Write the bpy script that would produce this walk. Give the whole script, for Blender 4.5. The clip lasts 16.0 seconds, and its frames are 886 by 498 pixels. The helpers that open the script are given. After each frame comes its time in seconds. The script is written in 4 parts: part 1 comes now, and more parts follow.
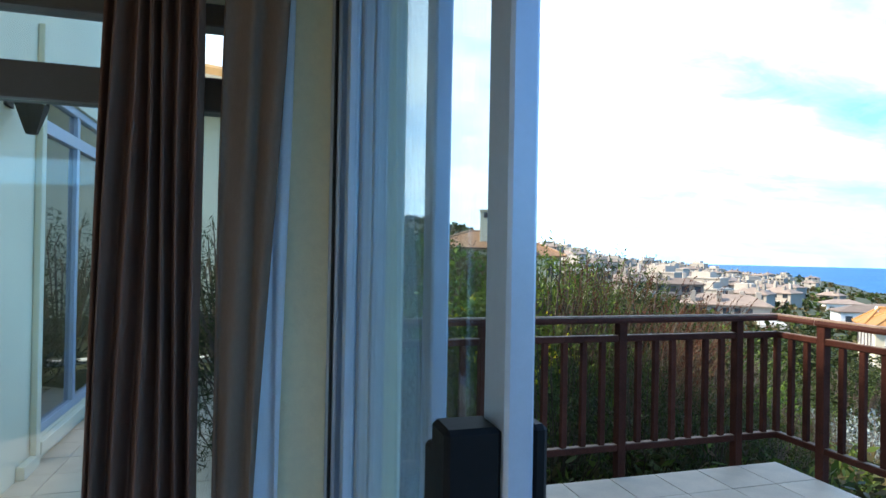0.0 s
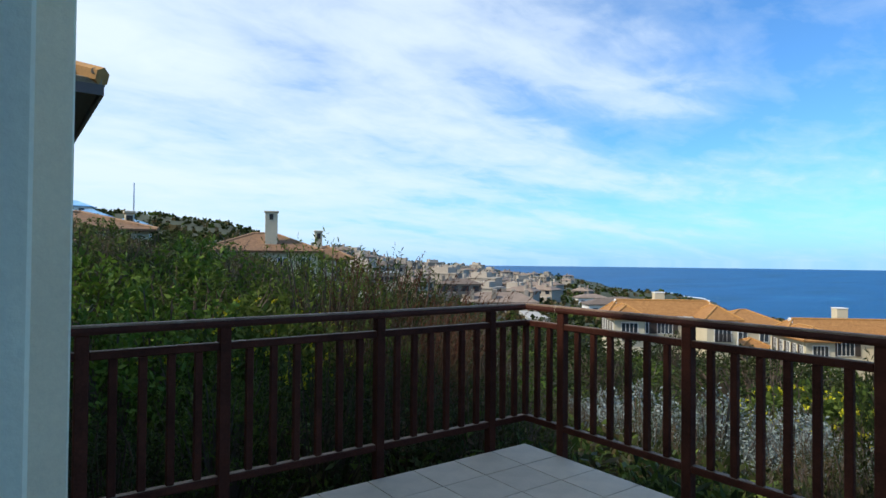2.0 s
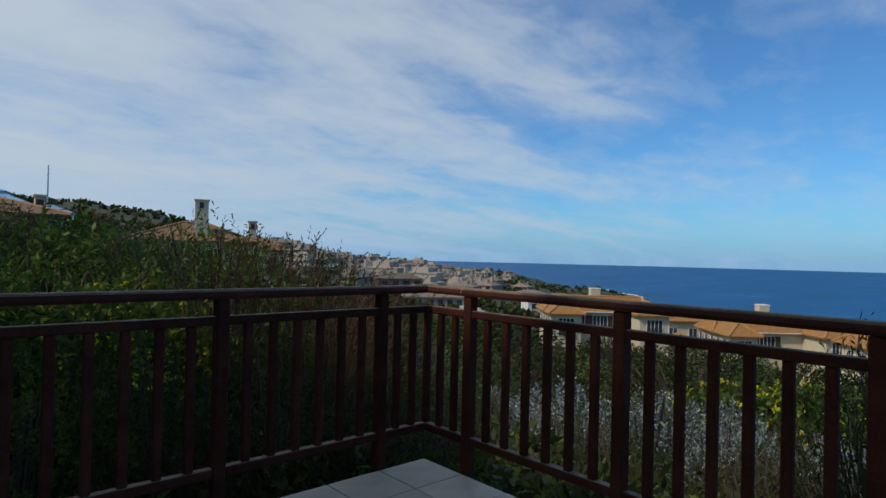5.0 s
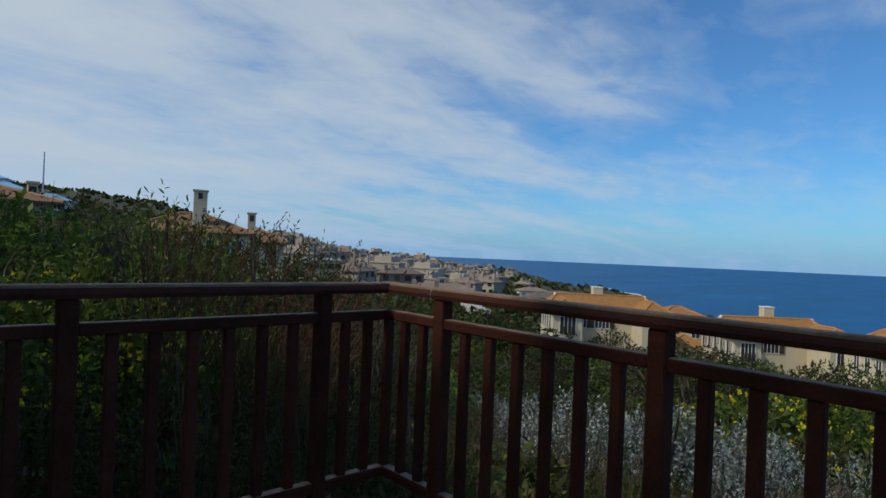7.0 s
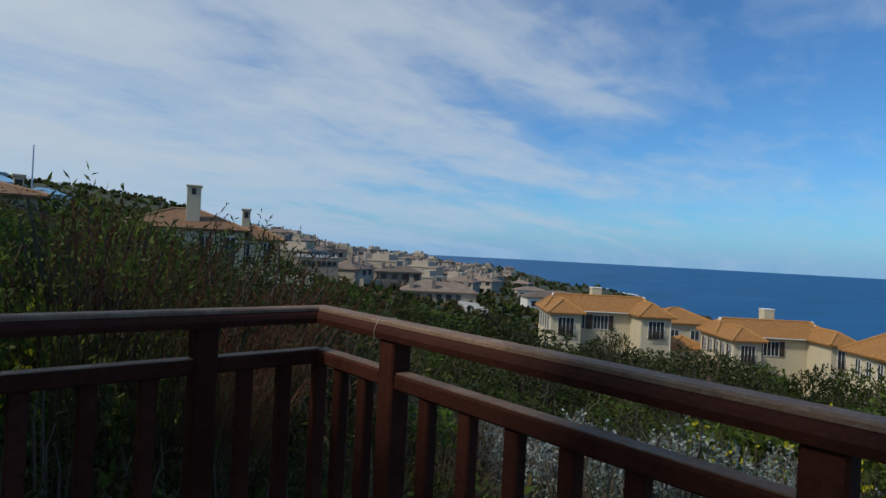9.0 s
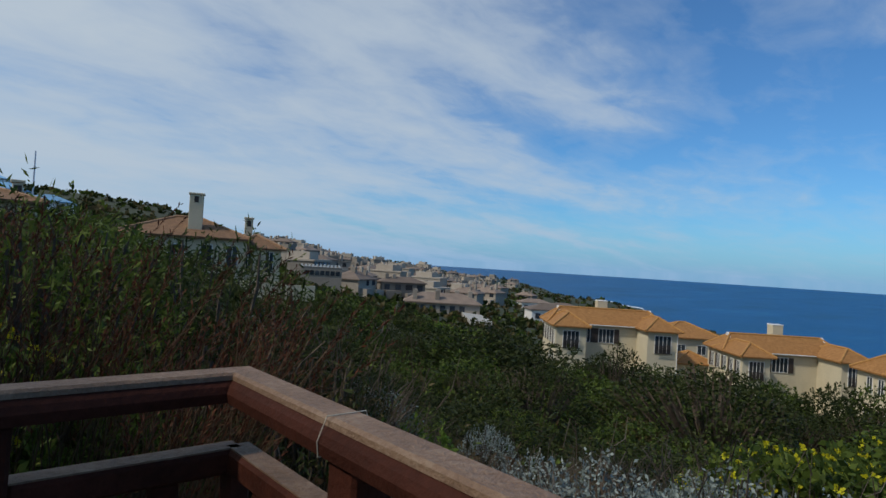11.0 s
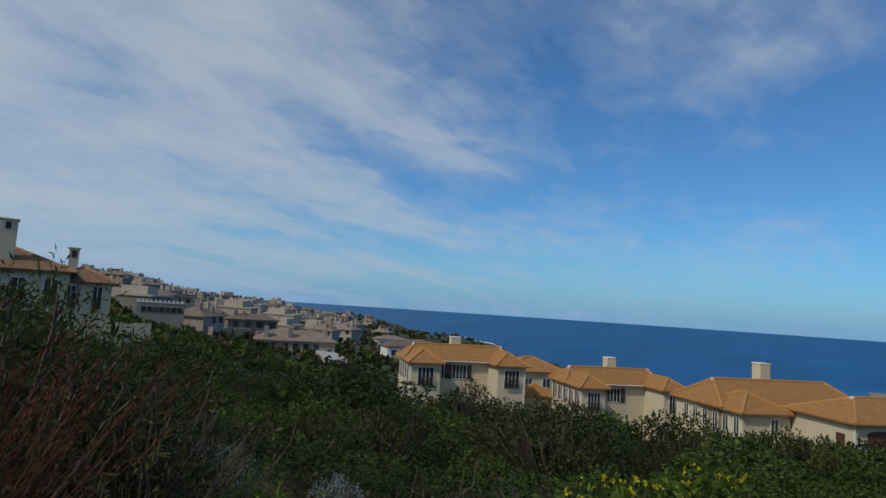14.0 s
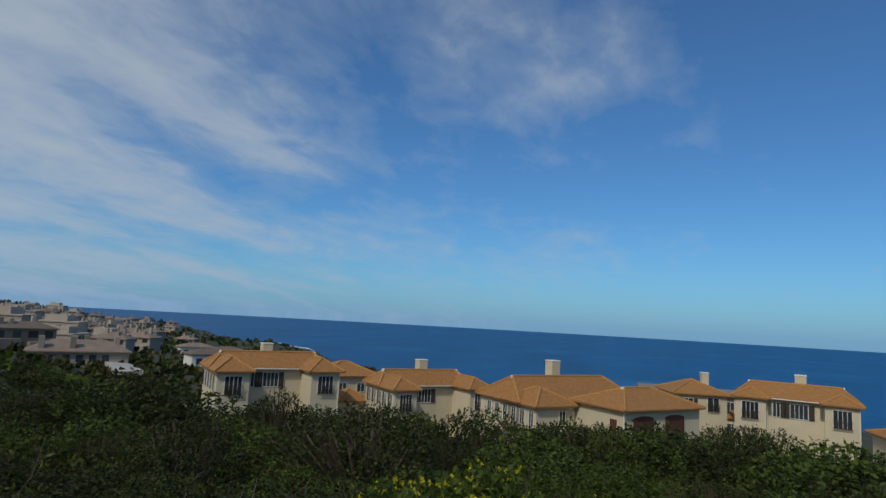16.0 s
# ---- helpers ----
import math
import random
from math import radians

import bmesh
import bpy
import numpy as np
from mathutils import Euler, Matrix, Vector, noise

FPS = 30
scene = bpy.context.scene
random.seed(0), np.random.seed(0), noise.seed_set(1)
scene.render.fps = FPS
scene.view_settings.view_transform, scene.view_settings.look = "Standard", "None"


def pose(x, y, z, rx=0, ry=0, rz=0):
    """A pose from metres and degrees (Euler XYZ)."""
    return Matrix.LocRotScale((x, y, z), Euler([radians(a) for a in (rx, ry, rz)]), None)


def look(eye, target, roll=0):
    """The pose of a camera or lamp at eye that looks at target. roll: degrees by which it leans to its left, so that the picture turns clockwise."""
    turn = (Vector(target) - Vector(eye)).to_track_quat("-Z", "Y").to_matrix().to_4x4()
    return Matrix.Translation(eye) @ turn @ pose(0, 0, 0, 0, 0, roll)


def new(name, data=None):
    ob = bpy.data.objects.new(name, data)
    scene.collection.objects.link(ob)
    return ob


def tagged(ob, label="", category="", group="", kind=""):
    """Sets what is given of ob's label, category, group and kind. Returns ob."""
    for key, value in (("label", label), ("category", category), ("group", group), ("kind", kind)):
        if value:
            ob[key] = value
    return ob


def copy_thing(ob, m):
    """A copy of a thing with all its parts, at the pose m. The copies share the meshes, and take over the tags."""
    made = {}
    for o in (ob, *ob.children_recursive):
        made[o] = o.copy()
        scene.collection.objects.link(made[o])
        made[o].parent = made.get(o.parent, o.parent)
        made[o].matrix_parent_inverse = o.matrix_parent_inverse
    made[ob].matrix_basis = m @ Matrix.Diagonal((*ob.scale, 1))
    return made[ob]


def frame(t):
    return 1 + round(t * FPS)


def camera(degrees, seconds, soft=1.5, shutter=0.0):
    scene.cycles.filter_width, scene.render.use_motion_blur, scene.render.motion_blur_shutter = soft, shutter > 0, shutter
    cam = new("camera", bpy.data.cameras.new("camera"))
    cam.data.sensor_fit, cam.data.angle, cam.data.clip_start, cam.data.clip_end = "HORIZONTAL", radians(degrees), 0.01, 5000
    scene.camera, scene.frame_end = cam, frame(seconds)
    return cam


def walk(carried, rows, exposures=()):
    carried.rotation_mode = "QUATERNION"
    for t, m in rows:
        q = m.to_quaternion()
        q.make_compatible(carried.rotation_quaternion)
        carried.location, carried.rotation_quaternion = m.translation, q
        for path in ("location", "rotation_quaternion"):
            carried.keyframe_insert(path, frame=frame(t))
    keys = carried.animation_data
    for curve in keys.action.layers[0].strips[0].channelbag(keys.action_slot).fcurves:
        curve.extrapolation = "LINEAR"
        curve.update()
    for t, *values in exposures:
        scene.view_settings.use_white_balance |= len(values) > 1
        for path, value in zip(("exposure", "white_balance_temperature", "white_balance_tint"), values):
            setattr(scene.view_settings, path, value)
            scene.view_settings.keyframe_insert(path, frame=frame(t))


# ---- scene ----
cam = camera(73.0, 16.0)
walk(cam, [
    (0, pose(-3.384, -3.317, 1.375, 90.35, -1.03, -16.31)),
    (0.5, pose(-3.308, -3.301, 1.348, 90.78, -0.75, -22.71)),
    (1, pose(-3.232, -3.263, 1.330, 90.99, -0.51, -28.20)),
    (1.5, pose(-3.175, -3.244, 1.321, 90.95, -0.52, -32.49)),
    (2, pose(-3.081, -3.180, 1.315, 90.94, -0.49, -36.17)),
    (2.5, pose(-3.011, -3.102, 1.304, 91.10, -0.51, -39.46)),
    (3, pose(-2.900, -3.050, 1.289, 91.05, -0.59, -41.29)),
    (3.5, pose(-2.761, -2.984, 1.273, 90.91, -0.78, -41.75)),
    (4, pose(-2.616, -2.903, 1.235, 90.84, -0.88, -41.78)),
    (6.5, pose(-1.779, -2.299, 1.149, 90.18, -2.15, -41.45)),
    (7, pose(-1.599, -2.150, 1.148, 90.15, -2.34, -41.42)),
    (7.5, pose(-1.420, -2.032, 1.154, 90.04, -2.56, -41.42)),
    (8, pose(-1.252, -1.865, 1.165, 90.04, -2.51, -41.45)),
    (8.5, pose(-1.085, -1.704, 1.168, 90.01, -2.69, -41.54)),
    (9, pose(-0.912, -1.539, 1.180, 90.01, -2.88, -41.58)),
    (11.5, pose(-0.330, -0.854, 1.199, 91.38, -3.60, -41.06)),
    (12, pose(-0.241, -0.767, 1.209, 91.76, -3.64, -41.00)),
    (12.5, pose(-0.196, -0.725, 1.228, 92.46, -3.75, -41.42)),
    (13, pose(-0.197, -0.738, 1.220, 93.56, -3.87, -44.17)),
    (13.5, pose(-0.200, -0.776, 1.228, 94.56, -3.80, -49.37)),
    (14, pose(-0.190, -0.849, 1.240, 95.36, -3.71, -54.82)),
    (14.5, pose(-0.180, -0.964, 1.252, 95.90, -3.46, -59.80)),
    (15, pose(-0.175, -1.048, 1.259, 96.34, -3.31, -64.01)),
    (15.5, pose(-0.170, -1.105, 1.285, 96.63, -3.21, -68.00)),
    (16, pose(-0.170, -1.161, 1.337, 96.77, -3.18, -72.05)),
], exposures=[(0.0, 1.95), (0.5, 1.75), (1.0, 1.35), (1.5, 0.95), (2.0, 0.75), (2.5, 0.5), (3.0, 0.3), (3.5, 0.12), (4.0, -0.03), (6.5, -0.07), (9.0, -0.08), (12.0, -0.13), (13.0, -0.18), (14.0, -0.3), (16.0, -0.4)])

# ---- world and sun: bright high haze, broken cloud, sun behind the house ----
SUN_BEARING, SUN_HEIGHT = -75.0, 45.0
world = bpy.data.worlds.new("sky")
scene.world = world
world.use_nodes = True


class Nodes:
    """A short way to write a node tree."""

    def __init__(self, tree):
        self.tree = tree
        tree.nodes.clear()

    def add(self, kind, inputs=None, **settings):
        node = self.tree.nodes.new(kind)
        for key, value in settings.items():
            if key == "operation":
                node.operation = value
            elif key == "blend_type":
                node.blend_type = value
            elif key == "data_type":
                node.data_type = value
            elif key == "sky_type":
                node.sky_type = value
            elif key == "wave_type":
                node.wave_type = value
            elif key == "bands_direction":
                node.bands_direction = value
        for key, value in (inputs or {}).items():
            if isinstance(value, bpy.types.NodeSocket):
                self.tree.links.new(value, node.inputs[key])
            else:
                node.inputs[key].default_value = value
        return node

    def math(self, op, a, b=0.0, clamp=False):
        node = self.add("ShaderNodeMath", {0: a, 1: b}, operation=op)
        node.use_clamp = clamp
        return node.outputs[0]

    def ramp(self, fac, stops):
        node = self.add("ShaderNodeValToRGB", {"Fac": fac})
        el = node.color_ramp.elements
        el[0].position, el[0].color = stops[0][0], (*stops[0][1], 1)
        el[1].position, el[1].color = stops[-1][0], (*stops[-1][1], 1)
        for pos, col in stops[1:-1]:
            el.new(pos).color = (*col, 1)
        return node.outputs["Color"]

    def mix(self, fac, a, b, blend="MIX"):
        node = self.add("ShaderNodeMixRGB", {"Fac": fac, "Color1": a, "Color2": b}, blend_type=blend)
        return node.outputs["Color"]


def grey(v):
    return (v, v, v)


w = Nodes(world.node_tree)
sky = w.add("ShaderNodeTexSky", sky_type="NISHITA")
sky.sun_disc = False
sky.sun_elevation, sky.sun_rotation = radians(SUN_HEIGHT), radians(SUN_BEARING)
sky.altitude, sky.air_density, sky.dust_density, sky.ozone_density = 60.0, 1.0, 0.6, 2.5
coord = w.add("ShaderNodeTexCoord").outputs["Generated"]
xyz = w.add("ShaderNodeSeparateXYZ", {0: coord})
up = w.math("ADD", w.math("MAXIMUM", xyz.outputs["Z"], 0.0), 0.16)
flat = w.add("ShaderNodeCombineXYZ", {0: w.math("DIVIDE", xyz.outputs["X"], up), 1: w.math("DIVIDE", xyz.outputs["Y"], up), 2: 0.0}).outputs[0]
turned = w.add("ShaderNodeMapping", {"Vector": flat, "Rotation": (0, 0, radians(-28)), "Scale": (0.62, 1.35, 1.0), "Location": (0.4, 0.15, 0.0)}).outputs[0]
bands = w.add("ShaderNodeTexNoise", {"Vector": turned, "Scale": 1.1, "Detail": 7.0, "Roughness": 0.5, "Distortion": 0.5}).outputs["Fac"]
soft = w.add("ShaderNodeMapping", {"Vector": flat, "Rotation": (0, 0, radians(-34)), "Scale": (0.85, 1.2, 1.0), "Location": (1.3, 0.6, 0.0)}).outputs[0]
wisps = w.add("ShaderNodeTexNoise", {"Vector": soft, "Scale": 4.2, "Detail": 9.0, "Roughness": 0.6, "Distortion": 0.35}).outputs["Fac"]
# more cloud to the north, less out to the south-east
lean = w.math("ADD", w.math("MULTIPLY", xyz.outputs["X"], -0.24), w.math("MULTIPLY", xyz.outputs["Y"], 0.24))
dense = w.math("ADD", w.math("ADD", w.math("MULTIPLY", bands, 0.74), w.math("MULTIPLY", wisps, 0.36)), lean)
cover = w.ramp(dense, [(0.36, grey(0.03)), (0.48, grey(0.25)), (0.58, grey(0.58)), (0.68, grey(0.78)), (0.84, grey(0.95))])
haze = w.math("POWER", w.math("SUBTRACT", 1.0, w.math("MAXIMUM", xyz.outputs["Z"], 0.0), True), 16.0)
deep = w.mix(1.0, sky.outputs["Color"], (0.42, 0.86, 1.22, 1), "MULTIPLY")
cloudy = w.mix(cover, deep, (4.9, 5.7, 6.5, 1))
hazy = w.mix(w.math("MULTIPLY", haze, 0.62), cloudy, (2.1, 4.2, 7.3, 1))
back = w.add("ShaderNodeBackground", {"Color": hazy, "Strength": 0.105})
w.add("ShaderNodeOutputWorld", {"Surface": back.outputs[0]})

sun = new("sun", bpy.data.lights.new("sun", "SUN"))
sun.data.energy, sun.data.angle, sun.data.color = 2.4, radians(3.0), (1.0, 0.93, 0.82)
sb, sh = radians(SUN_BEARING), radians(SUN_HEIGHT)
sun.matrix_world = look((math.sin(sb) * math.cos(sh) * 60, math.cos(sb) * math.cos(sh) * 60, math.sin(sh) * 60), (0, 0, 0))


# ---- materials ----
def surface(name, colour, rough=0.7, vary=0.2, scale=8.0, fine=60.0, bump=0.15, metal=0.0, island=0.0, per_object=0.0, other=None, spec=0.5, stretch=(1, 1, 1)):
    """A two-scale varied surface: patches, grain and a little relief."""
    m = bpy.data.materials.new(name)
    m.use_nodes = True
    n = Nodes(m.node_tree)
    pos = n.add("ShaderNodeMapping", {"Vector": n.add("ShaderNodeTexCoord").outputs["Object"], "Scale": stretch}).outputs[0]
    big = n.add("ShaderNodeTexNoise", {"Vector": pos, "Scale": scale, "Detail": 5.0, "Roughness": 0.6}).outputs["Fac"]
    small = n.add("ShaderNodeTexNoise", {"Vector": pos, "Scale": fine, "Detail": 4.0, "Roughness": 0.7}).outputs["Fac"]
    dark = tuple(c * (1 - vary) for c in colour)
    light = other or tuple(min(1, c * (1 + vary)) for c in colour)
    col = n.ramp(n.math("ADD", n.math("MULTIPLY", big, 0.6), n.math("MULTIPLY", small, 0.4)), [(0.33, dark), (0.5, colour), (0.67, light)])
    for amount, source in ((island, n.add("ShaderNodeNewGeometry").outputs["Random Per Island"]), (per_object, n.add("ShaderNodeObjectInfo").outputs["Random"])):
        if amount:
            k = n.math("ADD", n.math("MULTIPLY", source, 2 * amount), 1 - amount)
            col = n.add("ShaderNodeVectorMath", {0: col, 1: n.add("ShaderNodeCombineXYZ", {0: k, 1: k, 2: k}).outputs[0]}, operation="MULTIPLY").outputs[0]
    shader = n.add("ShaderNodeBsdfPrincipled", {"Base Color": col, "Roughness": rough, "Metallic": metal, "Specular IOR Level": spec})
    if bump:
        relief = n.add("ShaderNodeBump", {"Height": n.math("ADD", small, n.math("MULTIPLY", big, 0.5)), "Strength": bump, "Distance": 0.01})
        n.tree.links.new(relief.outputs[0], shader.inputs["Normal"])
    n.add("ShaderNodeOutputMaterial", {"Surface": shader.outputs[0]})
    return m


def leafy(name, dark, mid, light, gloss=0.55, through_light=0.3):
    """Leaves: colour differs from leaf to leaf and from bush to bush, and light comes through."""
    m = bpy.data.materials.new(name)
    m.use_nodes = True
    n = Nodes(m.node_tree)
    one = n.add("ShaderNodeNewGeometry").outputs["Random Per Island"]
    bush = n.add("ShaderNodeObjectInfo").outputs["Random"]
    patch = n.add("ShaderNodeTexNoise", {"Vector": n.add("ShaderNodeTexCoord").outputs["Object"], "Scale": 2.2, "Detail": 3.0}).outputs["Fac"]
    f = n.math("ADD", n.math("ADD", n.math("MULTIPLY", one, 0.45), n.math("MULTIPLY", bush, 0.2)), n.math("MULTIPLY", patch, 0.35))
    col = n.ramp(f, [(0.2, dark), (0.5, mid), (0.82, light)])
    a = n.add("ShaderNodeBsdfPrincipled", {"Base Color": col, "Roughness": gloss, "Specular IOR Level": 0.12})
    b = n.add("ShaderNodeBsdfTranslucent", {"Color": col})
    both = n.add("ShaderNodeMixShader", {0: through_light, 1: a.outputs[0], 2: b.outputs[0]})
    n.add("ShaderNodeOutputMaterial", {"Surface": both.outputs[0]})
    return m


def roof_tiles(name, dark, mid, light):
    """Clay tiles: courses and rolls as relief, each course a little different."""
    m = bpy.data.materials.new(name)
    m.use_nodes = True
    n = Nodes(m.node_tree)
    p = n.add("ShaderNodeTexCoord").outputs["Object"]
    z = n.add("ShaderNodeSeparateXYZ", {0: p}).outputs["Z"]
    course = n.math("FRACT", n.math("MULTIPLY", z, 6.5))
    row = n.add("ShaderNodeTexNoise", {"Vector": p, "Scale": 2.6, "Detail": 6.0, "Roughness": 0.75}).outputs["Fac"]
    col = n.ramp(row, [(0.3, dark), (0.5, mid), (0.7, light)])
    # shade at the tile laps, mixed into the colour at each course's low edge
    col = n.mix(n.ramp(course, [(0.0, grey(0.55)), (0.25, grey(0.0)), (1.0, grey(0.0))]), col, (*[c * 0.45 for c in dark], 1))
    s = n.add("ShaderNodeBsdfPrincipled", {"Base Color": col, "Roughness": 0.8})
    relief = n.add("ShaderNodeBump", {"Height": course, "Strength": 0.5, "Distance": 0.05})
    n.tree.links.new(relief.outputs[0], s.inputs["Normal"])
    n.add("ShaderNodeOutputMaterial", {"Surface": s.outputs[0]})
    return m


def glass(name, tint=(0.92, 0.97, 0.97), mirror=0.05):
    m = bpy.data.materials.new(name)
    m.use_nodes = True
    n = Nodes(m.node_tree)
    a = n.add("ShaderNodeBsdfTransparent", {"Color": (*tint, 1)})
    b = n.add("ShaderNodeBsdfGlossy", {"Color": (1, 1, 1, 1), "Roughness": 0.02})
    facing = n.math("POWER", n.add("ShaderNodeLayerWeight").outputs["Facing"], 4.0)
    fres = n.math("ADD", n.math("MULTIPLY", facing, 0.5), mirror, True)
    both = n.add("ShaderNodeMixShader", {0: fres, 1: a.outputs[0], 2: b.outputs[0]})
    n.add("ShaderNodeOutputMaterial", {"Surface": both.outputs[0]})
    return m


def sea_water():
    m = bpy.data.materials.new("sea_water")
    m.use_nodes = True
    n = Nodes(m.node_tree)
    p = n.add("ShaderNodeTexCoord").outputs["Object"]
    wind = n.add("ShaderNodeTexNoise", {"Vector": n.add("ShaderNodeMapping", {"Vector": p, "Scale": (1, 2.5, 1), "Rotation": (0, 0, radians(35))}).outputs[0], "Scale": 0.004, "Detail": 8.0, "Roughness": 0.6}).outputs["Fac"]
    col = n.ramp(wind, [(0.35, (0.003, 0.075, 0.185)), (0.6, (0.005, 0.098, 0.26)), (0.75, (0.025, 0.17, 0.30))])
    waves = n.add("ShaderNodeTexNoise", {"Vector": p, "Scale": 0.05, "Detail": 8.0, "Roughness": 0.7}).outputs["Fac"]
    relief = n.add("ShaderNodeBump", {"Height": waves, "Strength": 0.45, "Distance": 6.0})
    s = n.add("ShaderNodeBsdfPrincipled", {"Base Color": col, "Roughness": 0.5, "Specular IOR Level": 0.25, "Normal": relief.outputs[0]})
    n.add("ShaderNodeOutputMaterial", {"Surface": s.outputs[0]})
    return m


PLASTER = surface("cream_plaster", (0.80, 0.72, 0.52), 0.9, 0.1, 1.2, 40, 0.2)
PLASTER_IN = surface("cream_interior_paint", (0.78, 0.74, 0.60), 0.85, 0.06, 1.5, 60, 0.1)
VILLA_WALL = surface("pale_villa_plaster", (0.60, 0.52, 0.36), 0.9, 0.1, 0.35, 6, 0.1)
TOWN_WALL = surface("grey_beige_plaster", (0.33, 0.285, 0.23), 0.9, 0.2, 0.1, 2, 0.0, per_object=0.35)
TOWN_ROOF = surface("grey_brown_tiles", (0.20, 0.15, 0.115), 0.85, 0.25, 0.4, 4, 0.0, per_object=0.3)
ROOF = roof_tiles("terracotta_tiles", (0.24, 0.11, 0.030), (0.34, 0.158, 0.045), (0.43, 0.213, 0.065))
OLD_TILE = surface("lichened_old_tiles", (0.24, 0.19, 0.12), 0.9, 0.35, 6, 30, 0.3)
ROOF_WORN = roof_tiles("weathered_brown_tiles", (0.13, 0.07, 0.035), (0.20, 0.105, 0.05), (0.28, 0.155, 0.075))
RIDGE_WORN = surface("weathered_ridge_caps", (0.30, 0.18, 0.10), 0.85, 0.3, 3, 12, 0.2)
RIDGE = surface("ridge_caps", (0.42, 0.21, 0.06), 0.8, 0.25, 3, 12, 0.2)
WHITE = surface("white_paint", (0.75, 0.73, 0.68), 0.6, 0.06, 3, 40, 0.05)
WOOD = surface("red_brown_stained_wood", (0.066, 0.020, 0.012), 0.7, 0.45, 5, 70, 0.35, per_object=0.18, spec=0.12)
RAIL_TOP = surface("weathered_lit_rail_top", (0.21, 0.125, 0.075), 0.65, 0.45, 7, 80, 0.6, other=(0.33, 0.235, 0.16))
TILE = surface("beige_floor_tile", (0.56, 0.46, 0.34), 0.55, 0.14, 6, 90, 0.08, per_object=0.08)
GROUT = surface("grey_grout", (0.16, 0.14, 0.12), 0.95, 0.25, 9, 70, 0.2)
ALU = surface("pale_grey_aluminium", (0.42, 0.47, 0.56), 0.38, 0.06, 5, 120, 0.03, metal=0.25)
ALU_DARK = surface("grey_brown_aluminium", (0.10, 0.085, 0.08), 0.45, 0.1, 5, 120, 0.03, metal=0.2)
BLACK = surface("black_plastic", (0.006, 0.006, 0.007), 0.6, 0.2, 9, 90, 0.05, spec=0.15)
RUBBER = surface("black_seal", (0.01, 0.01, 0.012), 0.7, 0.2, 9, 90, 0.0)
CURTAIN = surface("brown_curtain_cloth", (0.15, 0.068, 0.045), 0.9, 0.2, 6, 220, 0.25, stretch=(1, 1, 0.3))
CURTAIN_PALE = surface("taupe_curtain_cloth", (0.17, 0.105, 0.075), 0.9, 0.15, 6, 220, 0.2, stretch=(1, 1, 0.3))
LINING = surface("white_curtain_lining", (0.72, 0.74, 0.82), 0.9, 0.06, 6, 200, 0.15)
GLASS = glass("window_glass")
TINTED = glass("reflective_glass", (0.25, 0.3, 0.32), 0.35)
DARK_GLASS = surface("dark_far_glass", (0.035, 0.045, 0.055), 0.15, 0.3, 0.7, 3, 0.0, per_object=0.4)
SHUTTER = surface("dark_brown_shutter", (0.045, 0.032, 0.026), 0.6, 0.3, 3, 20, 0.1)
GARAGE = surface("red_brown_garage_door", (0.10, 0.035, 0.025), 0.6, 0.3, 3, 20, 0.1)
SOIL = surface("scrub_soil", (0.040, 0.046, 0.018), 0.95, 0.45, 0.15, 5, 0.4, other=(0.03, 0.05, 0.014))
PATH = surface("pale_concrete_road", (0.40, 0.38, 0.34), 0.9, 0.15, 0.3, 5, 0.1)
BARK = surface("grey_brown_bark", (0.09, 0.065, 0.045), 0.9, 0.35, 9, 60, 0.3)
SEA = sea_water()
FOAM = surface("surf_foam", (0.7, 0.74, 0.76), 0.8, 0.2, 0.05, 0.5, 0.0)
LEAF_GREEN = leafy("green_leaves", (0.030, 0.048, 0.011), (0.074, 0.108, 0.020), (0.15, 0.19, 0.036))
LEAF_BRIGHT = leafy("bright_green_leaves", (0.036, 0.075, 0.012), (0.095, 0.165, 0.021), (0.19, 0.26, 0.045))
LEAF_DARK = leafy("dark_green_leaves", (0.017, 0.025, 0.008), (0.041, 0.053, 0.015), (0.08, 0.092, 0.029))
LEAF_OLIVE = leafy("olive_leaves", (0.038, 0.033, 0.013), (0.088, 0.071, 0.029), (0.16, 0.125, 0.056))
LEAF_SILVER = leafy("silver_leaves", (0.10, 0.13, 0.115), (0.21, 0.25, 0.23), (0.36, 0.41, 0.39), 0.7, 0.15)
FLOWER = leafy("yellow_flowers", (0.34, 0.30, 0.01), (0.50, 0.46, 0.018), (0.66, 0.62, 0.04))
RUST = leafy("rust_brown_heads", (0.035, 0.011, 0.007), (0.085, 0.028, 0.016), (0.17, 0.065, 0.035))
STRAW = leafy("straw_stalks", (0.05, 0.030, 0.018), (0.10, 0.062, 0.034), (0.18, 0.12, 0.07))
TWIG = leafy("dry_twigs", (0.05, 0.04, 0.032), (0.10, 0.08, 0.065), (0.18, 0.15, 0.125))


# ---- builders ----
def part(name, bm, material, parent=None, label=""):
    """Links a bmesh as one mesh object, under a thing or a part."""
    mesh = bpy.data.meshes.new(name)
    bm.to_mesh(mesh)
    bm.free()
    mesh.materials.append(material)
    ob = new(name, mesh)
    ob.parent = parent
    if label:
        tagged(ob, label)
    return ob


def raw(name, verts, faces, material, parent=None, label=""):
    mesh = bpy.data.meshes.new(name)
    mesh.from_pydata(verts, [], faces)
    mesh.materials.append(material)
    ob = new(name, mesh)
    ob.parent = parent
    if label:
        tagged(ob, label)
    return ob


def thing(name, m, label, category, group="", kind=""):
    ob = tagged(new(name), label, category, group, kind)
    ob.matrix_basis = m
    return ob


